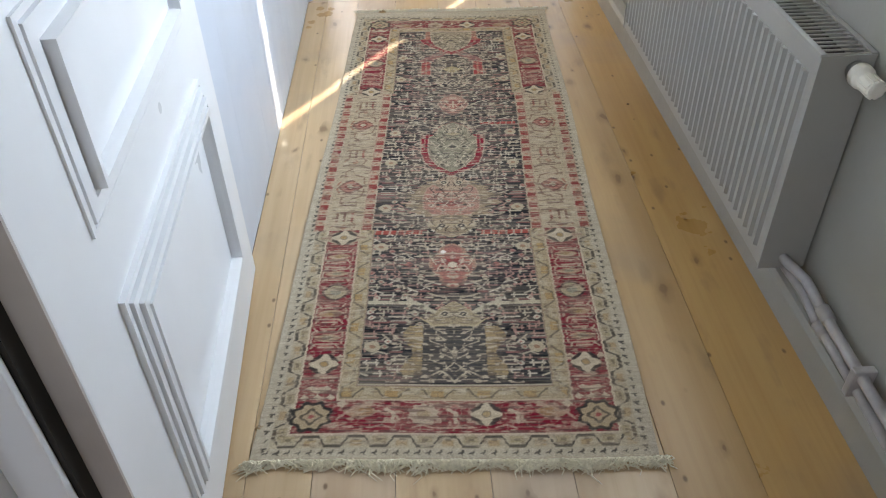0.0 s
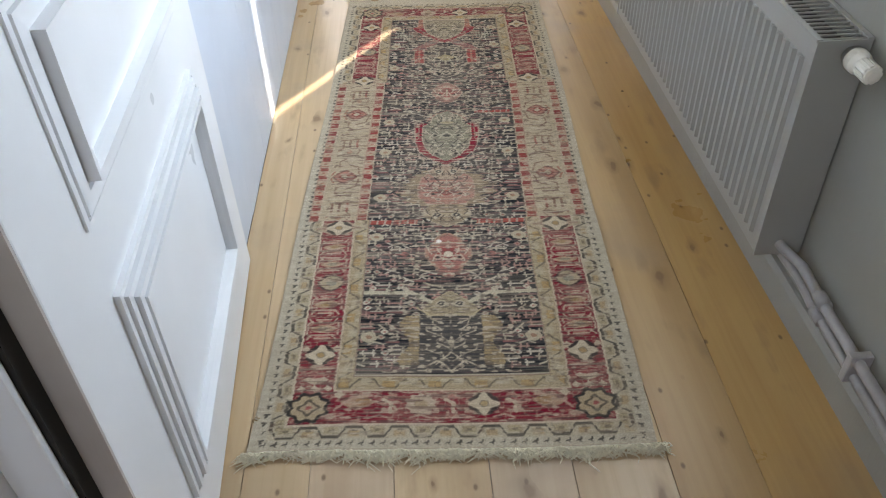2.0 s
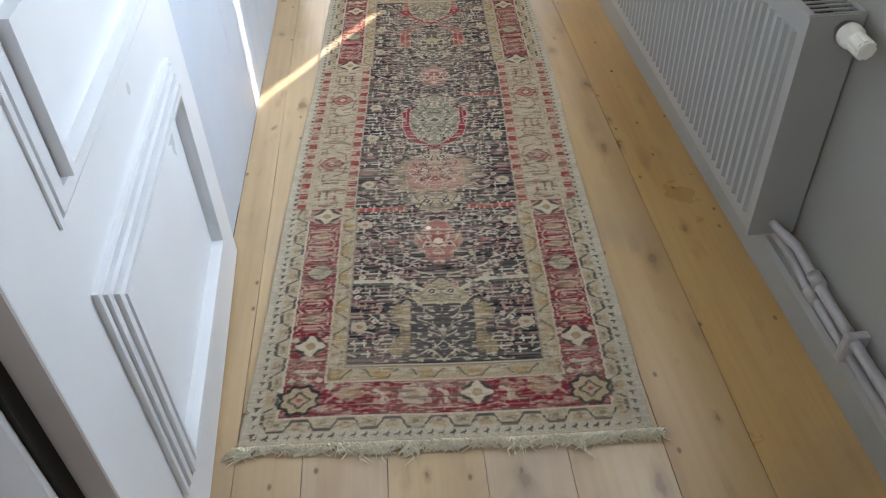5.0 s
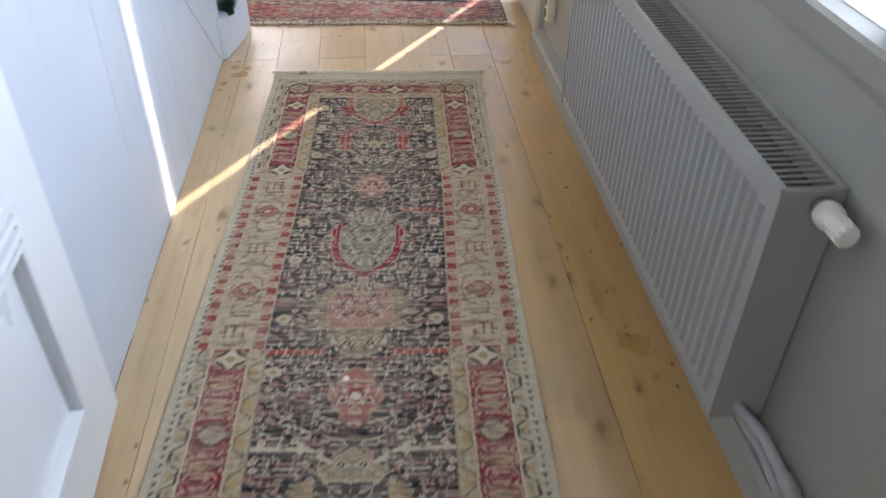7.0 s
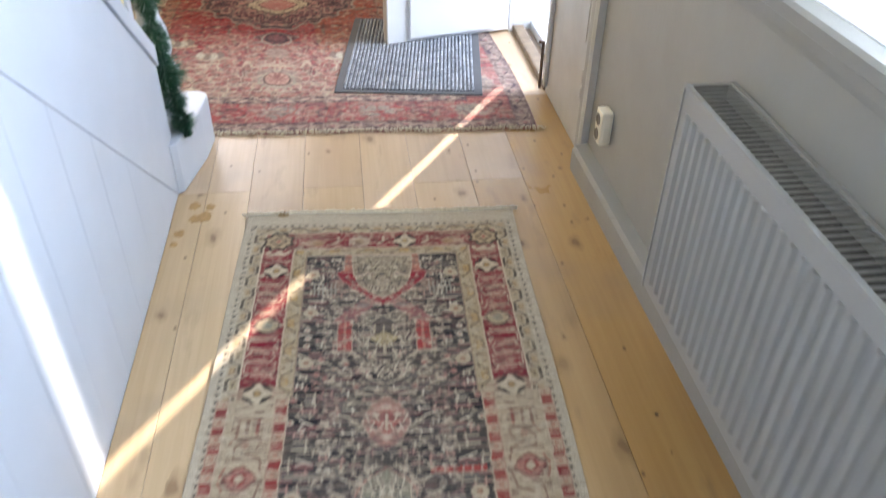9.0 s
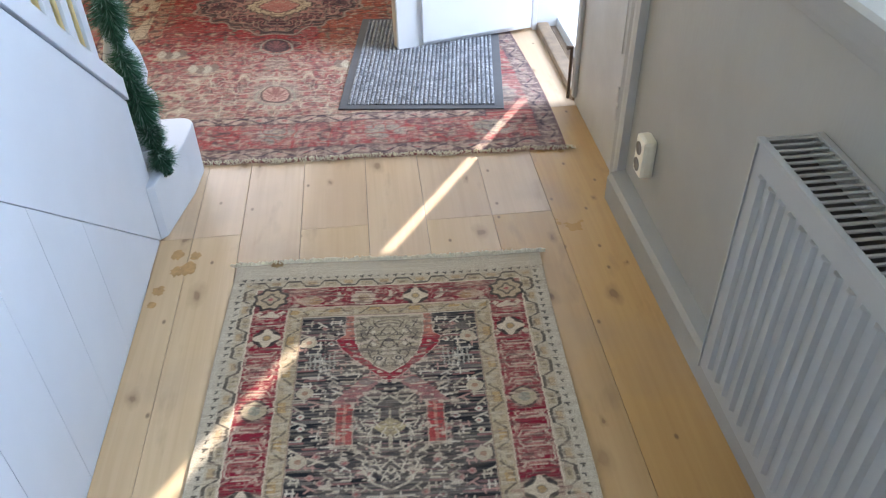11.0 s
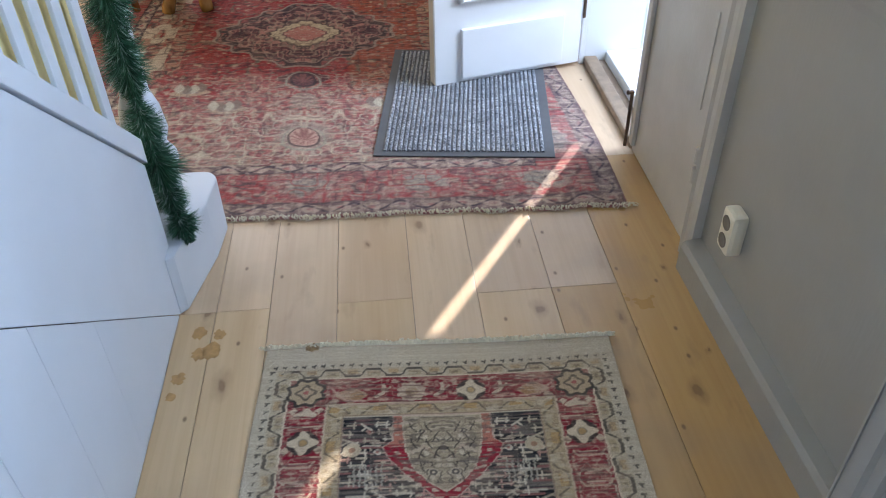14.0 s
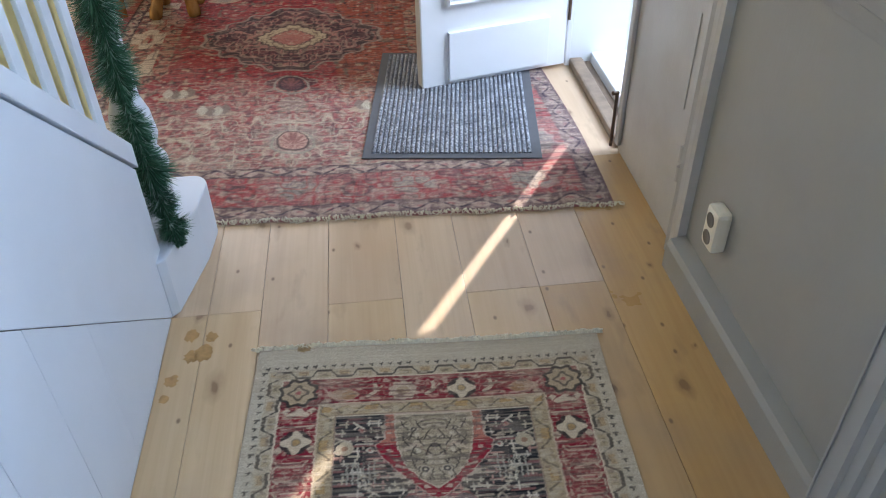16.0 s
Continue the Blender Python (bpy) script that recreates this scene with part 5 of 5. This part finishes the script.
flat_part(runner, "weave", L.mesh("runner_pile", on_runner, RUNNER, 0.005))


def fringe(place_fn, width, v0, out, length, count, seed, wild):
    """Loose cotton threads along an end."""
    rng = random.Random(seed)
    bm = bmesh.new()
    for k in range(count):
        u0 = (width + 0.02) * (k + rng.random()) / count - 0.006
        tuft = math.sin(u0 * 71 + seed) + math.sin(u0 * 173 + 2 * seed) * 0.7
        ln = length * (0.40 + 0.40 * rng.random() + 0.20 * abs(tuft)) * (0.90 + 0.16 * math.sin(u0 * 17 + seed) + 0.12 * math.sin(u0 * 61))
        if rng.random() < 0.07:
            ln *= 1.6
        side = wild * ((rng.random() - 0.5) * 1.2 + 0.6 * math.sin(u0 * 47 + seed))
        p = []
        for j in range(5):
            f = j / 4
            x, y = place_fn(np.array(u0 + side * f + 0.40 * length * math.sin(7 * f + k) * f), np.array(v0 + out * ln * f))
            p.append((float(x), float(y), 0.006 + 0.014 * math.sin(math.pi * f) * rng.random() - 0.003 * f))
        r = 0.0010 + 0.0010 * rng.random()
        tube(bm, p, [r, r * 1.2, r, r, r * 0.5], 4)
    return bm


under(runner, "fringe", fringe(on_runner, 0.806, 0.006, -1, 0.029, 800, 3, 0.034), FRINGE, "tangled cotton fringe")["kind"] = "stuff"
under(runner, "fringe", fringe(on_runner, 0.806, 2.211, 1, 0.014, 500, 4, 0.016), FRINGE, "short cotton fringe")["kind"] = "stuff"

# ---- hall carpet ----
K = Loom(1.86, 2.20, 0.0042, 23)
u, v = K.u, K.v
u = K.u = u + np.where(np.minimum(u, K.w - u) > 0.02, (K.rng.random(4000)[(v / 0.0046).astype(int)] - 0.5) * 0.0024, 0)
a = K.a = np.abs(u - K.w / 2)
CRED, CROSE, CBEIGE, CDARK, CGREEN = (0.27, 0.022, 0.026), (0.33, 0.11, 0.095), (0.44, 0.35, 0.23), (0.035, 0.022, 0.027), (0.13, 0.145, 0.095)
edge = np.minimum(np.minimum(u, K.w - u), np.minimum(v, K.l - v))
K.c[:] = CRED
f_in = edge - 0.275
K.lay((K.noise(u, v, 0.5, 0.35) - 0.45) * 0.2, (0.30, 0.06, 0.055), 0.6)
K.lay((0.70 - v) * 0.12 + (K.noise(u, v, 0.2, 0.2) - 0.5) * 0.15, (0.33, 0.125, 0.105), 0.5)
K.lay(np.minimum((u - 1.10) * 0.2, (v - 0.7) * 0.3), (0.30, 0.10, 0.045), 0.6)
K.vine(f_in, 0.050, CDARK, 0.032, 1.0, 0.7)
K.vine(f_in, 0.036, CROSE, 0.030, 1.0, 0.6)
K.spray(f_in, 0.015, 0.82, CBEIGE, 1.3, 0.7)
K.spray(f_in, 0.014, 0.80, CDARK, 1.4, 0.7)
K.spray(f_in, 0.020, 0.80, CGREEN, 1.3, 0.6)
# pale spandrels in the corners
cornerd = np.minimum(f_in, 0.34 - np.abs(v - 0.30) * 1.25 - np.clip(0.72 - a, 0, 1) * 0.55 + 0.03 * np.sin(a * 38))
K.lay(cornerd, CBEIGE, 0.35)
K.vine(cornerd, 0.035, CROSE, 0.10, 1.2, 0.8)
K.vine(cornerd, 0.024, (0.12, 0.20, 0.16), 0.05, 1.2, 0.7)
cornerf = np.minimum(f_in, 0.20 - np.abs(a - 0.66) - np.clip(np.abs(v - 1.25) - 0.25, 0, 1) * 0.6)
K.lay(cornerf, CBEIGE, 0.5)
K.vine(cornerf, 0.034, CDARK, 0.10, 1.2, 0.8)
K.vine(cornerf, 0.028, CRED, 0.06, 1.2, 0.8)
# lotus blossoms on the axis
for v0, r in ((0.455, 0.060), (0.70, 0.035)):
    q = np.hypot(a, (v - v0) * 0.9)
    K.lay(r * 1.35 - q, (0.28, 0.24, 0.18), 0.7)
    K.lay(r - q, (0.44, 0.28, 0.22))
    K.lay(np.minimum(r - q, 0.006 - np.abs(np.mod(np.arctan2(v - v0, a), 0.5) - 0.25) * q), CDARK, 0.6)
for a0, v0 in ((0.26, 0.64), (0.40, 0.78), (0.33, 1.72), (0.26, 1.95)):
    K.lay(K.blob(a0, v0, 0.075, 0.032, 0.4), CBEIGE, 0.8)
    K.lay(K.blob(a0, v0, 0.035, 0.014, 0.4), (0.25, 0.22, 0.18), 0.8)
K.lay(K.blob(0.0, 0.865, 0.10, 0.055, 0.5), CDARK, 0.8)
K.lay(K.blob(0.0, 0.865, 0.06, 0.03, 0.5), CROSE, 0.8)
# great medallion
ang_m = np.arctan2((v - 1.28) * 1.15, a)
q = (np.abs(a) ** 1.32 + np.abs((v - 1.28) * 1.12) ** 1.32) ** (1 / 1.32) * 0.90 * (1 + 0.05 * np.cos(ang_m * 16))
K.lay(0.335 - q, (0.30, 0.22, 0.17))
K.lay(0.322 - q, CDARK, 0.9)
ringd = np.minimum(0.318 - q, q - 0.17)
K.vine(ringd, 0.030, (0.33, 0.17, 0.125), 0.075, 1.2, 0.9)
K.spray(ringd, 0.022, 0.74, (0.28, 0.08, 0.07), 1.3, 0.9)
K.lay(0.175 - q, CBEIGE)
K.lay(0.150 - q, (0.36, 0.26, 0.17))
K.vine(0.165 - q, 0.026, CDARK, 0.07, 1.1, 0.8)
K.lay(0.085 - q, (0.40, 0.16, 0.13))
K.vine(0.085 - q, 0.025, CBEIGE, 0.10, 1.1, 0.8)
# border
s_run = np.where(np.minimum(u, K.w - u) < np.minimum(v, K.l - v), v, u - 0.93)
K.lay(0.278 - edge, (0.29, 0.08, 0.07))
main = K.band(edge, 0.070, 0.225)
K.lay(main, (0.30, 0.085, 0.075))
bp = np.mod(s_run + 0.14, 0.34) - 0.17
q = np.hypot(bp / 0.062, (edge - 0.15) / 0.046) * (1 + 0.10 * np.cos(8 * np.arctan2(edge - 0.15, bp)))
K.lay(np.minimum(main, (1.18 - q) * 0.05), (0.42, 0.27, 0.22), 0.85)
K.lay(np.minimum(main, (1.0 - q) * 0.05), (0.24, 0.25, 0.20), 0.85)
K.lay(np.minimum(main, (0.10 - np.abs(q - 1.45)) * 0.05), CROSE, 0.8)
q2 = np.hypot((np.abs(bp) - 0.17) / 0.05, (edge - 0.14) / 0.045)
K.lay(np.minimum(main, (1.0 - q2) * 0.05), CDARK, 0.7)
K.lay(np.minimum(main, (0.7 - q2) * 0.05), (0.30, 0.06, 0.055), 0.9)
K.vine(main, 0.026, CBEIGE, 0.045, 1.2, 0.75, s_run + 3)
K.vine(main, 0.022, CDARK, 0.050, 1.2, 0.6, s_run + 3)
for lo, hi in ((0.012, 0.066), (0.228, 0.272)):
    g = K.band(edge, lo, hi)
    K.lay(g, (0.12, 0.075, 0.07))
    pg = np.mod(s_run, 0.085) - 0.0425
    qg = np.hypot(pg / 0.028, (edge - (lo + hi) / 2) / 0.016)
    K.lay(np.minimum(g, (1 - qg) * 0.02), (0.40, 0.30, 0.23))
    K.lay(np.minimum(g, (0.45 - qg) * 0.02), CROSE)
    K.lay(np.minimum(g, 0.0045 - np.abs(edge - (lo + hi) / 2 - 0.017 * np.sin(s_run * 2 * math.pi / 0.17))), CBEIGE, 0.6)
    K.lay(K.band(edge, lo - 0.005, lo + 0.003), CDARK)
    K.lay(K.band(edge, hi - 0.003, hi + 0.005), CDARK)
K.lay(np.minimum(0.075 - np.minimum(u, K.w - u), v - 0.05), (0.12, 0.09, 0.09), 0.55)
K.lay((K.noise(u, v, 0.10, 0.05) - 0.64) * 0.06, (0.38, 0.28, 0.22), 0.10)
K.vine(np.minimum(f_in, 0.9 - v), 0.022, (0.45, 0.36, 0.26), 0.045, 1.3, 0.7)
K.spray(np.minimum(edge, 0.8 - v), 0.012, 0.70, (0.42, 0.34, 0.25), 1.5, 0.6)
K.vine(np.minimum(edge, 1.0 - v), 0.030, (0.10, 0.07, 0.065), 0.030, 1.3, 0.6)
# the near half turns greyer and paler, unevenly
greyed = np.clip((1.15 - v) / 0.75, 0, 1) * (0.35 + 0.65 * K.noise(u + 3, v, 0.16, 0.10))
K.c = K.c * (1 - 0.40 * greyed[..., None]) + np.array((0.33, 0.235, 0.21)) * 0.40 * greyed[..., None]
# outlines and cream scrolls that stand clear of the fading
K.vine(np.minimum(f_in, 0.62 - v), 0.044, (0.50, 0.43, 0.30), 0.045, 1.0, 0.75)
K.vine(np.minimum(f_in, 0.62 - v), 0.044, (0.44, 0.39, 0.29), 0.035, 1.0, 0.65)
K.vine(f_in, 0.040, (0.06, 0.035, 0.04), 0.018, 1.0, 0.6)
K.vine(main, 0.034, (0.06, 0.04, 0.045), 0.028, 1.2, 0.75, s_run + 3)
K.vine(main, 0.030, (0.33, 0.035, 0.04), 0.050, 1.2, 0.70, s_run + 5)
scroll = np.minimum(np.minimum(f_in, a - 0.52), 0.17 - np.abs(v - 1.18) * 0.28 + 0.03 * np.sin(v * 46))
K.lay(np.minimum(scroll, (K.noise(a, v, 0.06, 0.05) - 0.46) * 0.06), (0.50, 0.42, 0.30), 0.85)
K.vine(scroll, 0.032, (0.07, 0.045, 0.045), 0.045, 1.1, 0.8)
for lo, hi in ((0.012, 0.066), (0.228, 0.272)):
    g = K.band(edge, lo, hi)
    K.lay(np.minimum(g, 0.0042 - np.abs(edge - (lo + hi) / 2 - 0.017 * np.sin(s_run * 2 * math.pi / 0.13))), (0.045, 0.035, 0.05), 0.85)
    K.lay(np.minimum(g, (np.sin(s_run * 2 * math.pi / 0.043) + K.noise(u, v, 0.03, 0.012) - 1.30) * 0.01), (0.42, 0.32, 0.25), 0.6)
K.lay(np.minimum(edge - 0.01, (K.noise(u + 2, v, 0.020, 0.0055) - 0.80) * 0.012), (0.46, 0.36, 0.28), 0.4)
K.lay(np.minimum(edge - 0.01, (K.noise(u + 5, v, 0.026, 0.0055) - 0.80) * 0.012), (0.07, 0.045, 0.05), 0.4)
# the lozenge medallion, its scalloped ring and the lotus drops, redrawn crisply
qm = (np.abs(a) ** 1.30 + np.abs((v - 1.28) * 1.10) ** 1.30) ** (1 / 1.30) * 0.90 * (1 + 0.045 * np.cos(np.arctan2((v - 1.28) * 1.10, a) * 20))
ring_m = np.minimum(0.280 - qm, qm - 0.130)
K.lay(ring_m, (0.10, 0.040, 0.045), 0.62)
K.vine(ring_m, 0.030, (0.36, 0.17, 0.135), 0.085, 1.0, 0.9)
K.vine(ring_m, 0.026, (0.035, 0.022, 0.03), 0.055, 1.0, 0.9)
K.vine(ring_m, 0.024, (0.40, 0.30, 0.21), 0.030, 1.0, 0.8)
K.lay(0.0055 - np.abs(qm - 0.282), (0.30, 0.20, 0.16), 0.6)
K.lay(0.0050 - np.abs(qm - 0.291), (0.05, 0.03, 0.035), 0.7)
K.lay(0.130 - qm, (0.47, 0.38, 0.24), 0.85)
K.lay(0.0045 - np.abs(qm - 0.130), (0.05, 0.035, 0.035), 0.85)
K.vine(0.126 - qm, 0.024, (0.10, 0.06, 0.05), 0.070, 1.0, 0.8)
K.lay(0.080 - qm, (0.36, 0.115, 0.10), 0.85)
K.lay(0.0040 - np.abs(qm - 0.080), (0.10, 0.05, 0.05), 0.8)
K.vine(0.076 - qm, 0.020, (0.46, 0.34, 0.24), 0.060, 1.0, 0.85)
for v0, r in ((0.455, 0.055), (0.865, 0.050)):
    qd = np.hypot(a * 1.15, (v - v0)) * (1 + 0.25 * np.clip((v - v0) / r, -1, 1))
    K.lay(0.004 - np.abs(qd - r * 1.30), (0.28, 0.26, 0.20), 0.85)
    K.lay(r - qd, (0.45, 0.27, 0.21) if v0 < 0.6 else (0.07, 0.04, 0.05), 0.9)
    K.lay(0.0035 - np.abs(qd - r), (0.06, 0.04, 0.04), 0.85)
    petal = np.abs(np.mod(np.arctan2(v - v0 + r * 0.7, a), 0.42) - 0.21)
    K.lay(np.minimum(r * 0.85 - qd, 0.0026 - petal * qd * 0.8), (0.22, 0.09, 0.08), 0.8)
for a0, v0 in ((0.27, 0.66), (0.40, 0.80)):
    for k in range(4):
        K.lay(K.blob(a0 + 0.026 * (k - 1.5), v0 + 0.010 * abs(k - 1.5), 0.020, 0.036, 0.3), (0.44, 0.40, 0.30) if k % 2 else (0.20, 0.16, 0.13), 0.85)
K.u = np.meshgrid(np.linspace(0, K.w, K.nu), np.linspace(0, K.l, K.nv))[0]
K.c *= np.array((1.14, 1.14, 1.20))
K.finish(0.30, 0.10)


def on_carpet(uu, vv):
    x, y = uu - 1.86 + 0.012 * np.sin(vv * 4), vv + 0.003 * np.sin(uu * 11) + 0.003 * np.sin(uu * 37)
    return 1.095 + x * CA - 0.02 * vv / 0.8 + y * SA * 0.2, 2.655 - x * SA + y * CA


carpet = thing("hall_carpet", "large worn red oriental carpet with a dark medallion", "carpet", (0.2, 3.8, 0))
flat_part(carpet, "weave", K.mesh("carpet_pile", on_carpet, CARPET, 0.005))
under(carpet, "fringe", fringe(on_carpet, 1.86, 0.006, -1, 0.014, 500, 8, 0.012), FRINGE, "short frayed ends")["kind"] = "stuff"

# ---- doormat ----
MATG = Mat("ribbed_mat_fibre", 0.95)
MATG.base(MATG.mix(1.0, MATG.ramp(MATG.noise(190, 4), [(0.34, (0.05, 0.055, 0.065)), (0.50, (0.22, 0.235, 0.26)), (0.66, (0.52, 0.54, 0.57))]), MATG.ramp(MATG.noise(18, 4), [(0.35, (0.66, 0.67, 0.69)), (0.65, (1.15, 1.15, 1.15))]), "MULTIPLY"))
MATG.bump(MATG.noise(400, 2), 0.6, 0.003)
RUBBER = plain("mat_rubber", (0.085, 0.088, 0.096), 0.7)
mat_ob = thing("doormat", "grey ribbed doormat with a dark rubber edge", "doormat", (0.389, 2.992, 0.0095))
mat_ob.rotation_euler = (0, 0, radians(-7.6))
MW, ML = 0.556, 0.776
part("backing", B(0, 0, 0, MW, ML, 0.004, bevel=0.0015), RUBBER, mat_ob)
n_rib = 33
rib_me = None
for k in range(n_rib):
    x0 = 0.028 + k * (MW - 0.056) / n_rib
    if rib_me is None:
        w = (MW - 0.056) / n_rib * 0.82
        rib_me = mesh_of(prism(bmesh.new(), [(0, 0.0035), (0.0015, 0.0075), (w * 0.3, 0.0095), (w * 0.7, 0.0095), (w - 0.0015, 0.0075), (w, 0.0035)], "y", 0.026, ML - 0.026), "rib", MATG.m)
    o = new("rib", rib_me)
    o.location = (x0, 0, 0)
    o.parent = mat_ob

# ---- garland ----
NEEDLE = Mat("garland_green_sparkle", 0.55)
gi = NEEDLE.n.new("ShaderNodeNewGeometry")
# the ramp's pale end paints sparkle highlights onto a few needles
NEEDLE.base(NEEDLE.ramp(gi.outputs["Random Per Island"], [(0.0, (0.006, 0.040, 0.020)), (0.50, (0.025, 0.11, 0.055)), (0.86, (0.07, 0.20, 0.12)), (1.0, (0.40, 0.50, 0.46))]))
gar = thing("garland", "green tinsel fir garland hanging down the newel post", "garland", (-0.09, 2.48, 0.2))
gp = [Vector(p) for p in ((-0.118, 2.49, 1.05), (-0.112, 2.50, 0.85), (-0.102, 2.505, 0.70), (-0.100, 2.50, 0.52), (-0.092, 2.495, 0.38), (-0.078, 2.475, 0.28), (-0.060, 2.445, 0.205), (-0.044, 2.425, 0.160))]


def along(f):
    f = min(max(f, 0), 0.9999) * (len(gp) - 1)
    i = int(f)
    return gp[i].lerp(gp[i + 1], f - i), (gp[i + 1] - gp[i]).normalized()


under(gar, "stem", tube(bmesh.new(), [along(k / 24)[0] for k in range(25)], 0.004, 6), NEEDLE.m)
rng = random.Random(5)
nv_, nf_ = [], []
for k in range(15000):
    f = rng.random()
    p, d = along(f)
    side = d.orthogonal().normalized()
    side.rotate(Matrix.Rotation(rng.random() * 2 * math.pi, 3, d))
    clump = 0.78 + 0.26 * math.sin(f * 52) + 0.20 * math.sin(f * 21 + 1)
    ln = (0.036 + 0.026 * rng.random()) * clump * min(1.12, 0.30 + (1 - f) * 4.5)
    out = (side + d * (0.9 * rng.random() - 0.05) + Vector((rng.gauss(0, 0.28), rng.gauss(0, 0.28), rng.gauss(0, 0.28)))).normalized()
    wv = out.cross(d).normalized() * (0.0009 + 0.0005 * rng.random())
    q = len(nv_)
    tip = p + out * ln
    midp = p + out * ln * 0.55 + Vector((0, 0, -0.002 * rng.random()))
    nv_ += [p - wv, p + wv, midp + wv, tip, midp - wv]
    nf_.append((q, q + 1, q + 2, q + 3, q + 4))
gm = bpy.data.meshes.new("needles")
gm.from_pydata([tuple(x) for x in nv_], [], nf_)
gm.materials.append(NEEDLE.m)
flat_part(gar, "needles", gm, "glossy green tinsel needles, some coloured pale as sparkle")["kind"] = "stuff"

# ---- small litter and a nail in the boards ----
part("nail_head", lathe(bmesh.new(), [(0.0045, -0.001), (0.0045, 0.0006), (0.003, 0.0012)], Matrix.Translation((1.062, 1.348, 0))), RUST, floor, "dark nail head")
FLUFF = plain("tan_fluff", (0.42, 0.28, 0.14), 0.95, 0, 0.3, 90)
for name_, label_, fx, fy, fz, fr_, n_ in (("fluff_tuft", "small tan tuft of wool on the boards beside the runner", 0.012, 0.075, 0.0, 0.012, 26), ("fluff_tuft", "brown tuft of fluff caught on the runner's end", 0.234, 2.190, 0.005, 0.020, 60)):
    tuft_ = thing(name_, label_, "fluff", (fx, fy, fz))
    rt = random.Random(n_)
    tb = bmesh.new()
    for k in range(n_):
        an, r0 = rt.random() * 6.283, fr_ * rt.random()
        tube(tb, [(r0 * math.cos(an), 0.6 * r0 * math.sin(an), 0.001), (r0 * 0.7 * math.cos(an + 1), 0.5 * r0 * math.sin(an + 1), 0.004 + 0.006 * rt.random()), (r0 * math.cos(an + 2.2), 0.6 * r0 * math.sin(an + 2.2), 0.002)], 0.0011, 4)
    part("fibres", tb, FLUFF, tuft_)["kind"] = "stuff"

# ---- furniture at the back of the hall ----
KNOTTY = Mat("varnished_root_wood", 0.25)
KNOTTY.base(KNOTTY.ramp(KNOTTY.noise(22, 5, (1, 1, 0.35)), [(0.3, (0.16, 0.065, 0.015)), (0.55, (0.42, 0.21, 0.055)), (0.75, (0.55, 0.32, 0.10))]))
KNOTTY.bump(KNOTTY.noise(35, 3), 0.5, 0.006)
stool = thing("rustic_stool", "varnished rustic stool on gnarled branch legs", "stool", (-0.37, 4.34, 0))
for fx, fy, tx, ty in ((-0.085, -0.07, -0.02, -0.01), (0.080, -0.06, 0.02, -0.01), (0.075, 0.10, 0.02, 0.02), (-0.08, 0.11, -0.02, 0.02)):
    part("leg", tube(bmesh.new(), [(fx, fy, 0.008), (fx * 0.95, fy * 0.95, 0.03), (fx * 0.75 + 0.006, fy * 0.75, 0.10), (fx * 0.5 + tx, fy * 0.5, 0.17), (tx, ty, 0.25), (tx * 0.8, ty, 0.34)], [0.026, 0.028, 0.023, 0.028, 0.034, 0.036], 10), KNOTTY.m, stool, "", True)
part("trunk", tube(bmesh.new(), [(0, 0, 0.19), (0.005, 0, 0.28), (0, 0.005, 0.40)], [0.045, 0.055, 0.060], 12), KNOTTY.m, stool, "", True)
part("seat", lathe(bmesh.new(), [(0.15, 0.395), (0.175, 0.405), (0.178, 0.435), (0.165, 0.445)]), KNOTTY.m, stool)
CHERRY = plain("orange_brown_varnish", (0.36, 0.13, 0.035), 0.25, 0, 0.25, 20)
chair = thing("wooden_chair", "orange-brown varnished wooden chair with a black seat pad", "chair", (-0.80, 4.62, 0))
for fx, fy, tx, ty in ((0.205, -0.31, 0.14, -0.26), (-0.20, -0.31, -0.15, -0.26), (0.20, 0.20, 0.16, 0.16), (-0.20, 0.20, -0.16, 0.16)):
    part("leg", tube(bmesh.new(), [(fx, fy, 0.008), (fx * 0.9 + tx * 0.1, fy * 0.9 + ty * 0.1, 0.10), (tx, ty, 0.42)], [0.015, 0.019, 0.022], 10), CHERRY, chair, "", True)
part("seat", B(-0.22, -0.28, 0.42, 0.22, 0.22, 0.45, bevel=0.01), CHERRY, chair)
BLACK = plain("black_lacquer", (0.012, 0.011, 0.012), 0.3, 0, 0.1)
pot = thing("black_pot", "black round pot standing on the carpet by the chair", "pot", (-0.60, 4.72, 0.006))
part("body", lathe(bmesh.new(), [(0.07, 0.03), (0.095, 0.05), (0.115, 0.12), (0.115, 0.20), (0.10, 0.25), (0.095, 0.26)], n=28), BLACK, pot, "", True)
part("stand", lathe(bmesh.new(), [(0.085, 0), (0.085, 0.028), (0.07, 0.031)], n=24), plain("grey_stand", (0.45, 0.44, 0.42), 0.6), pot, "pale round stand", True)
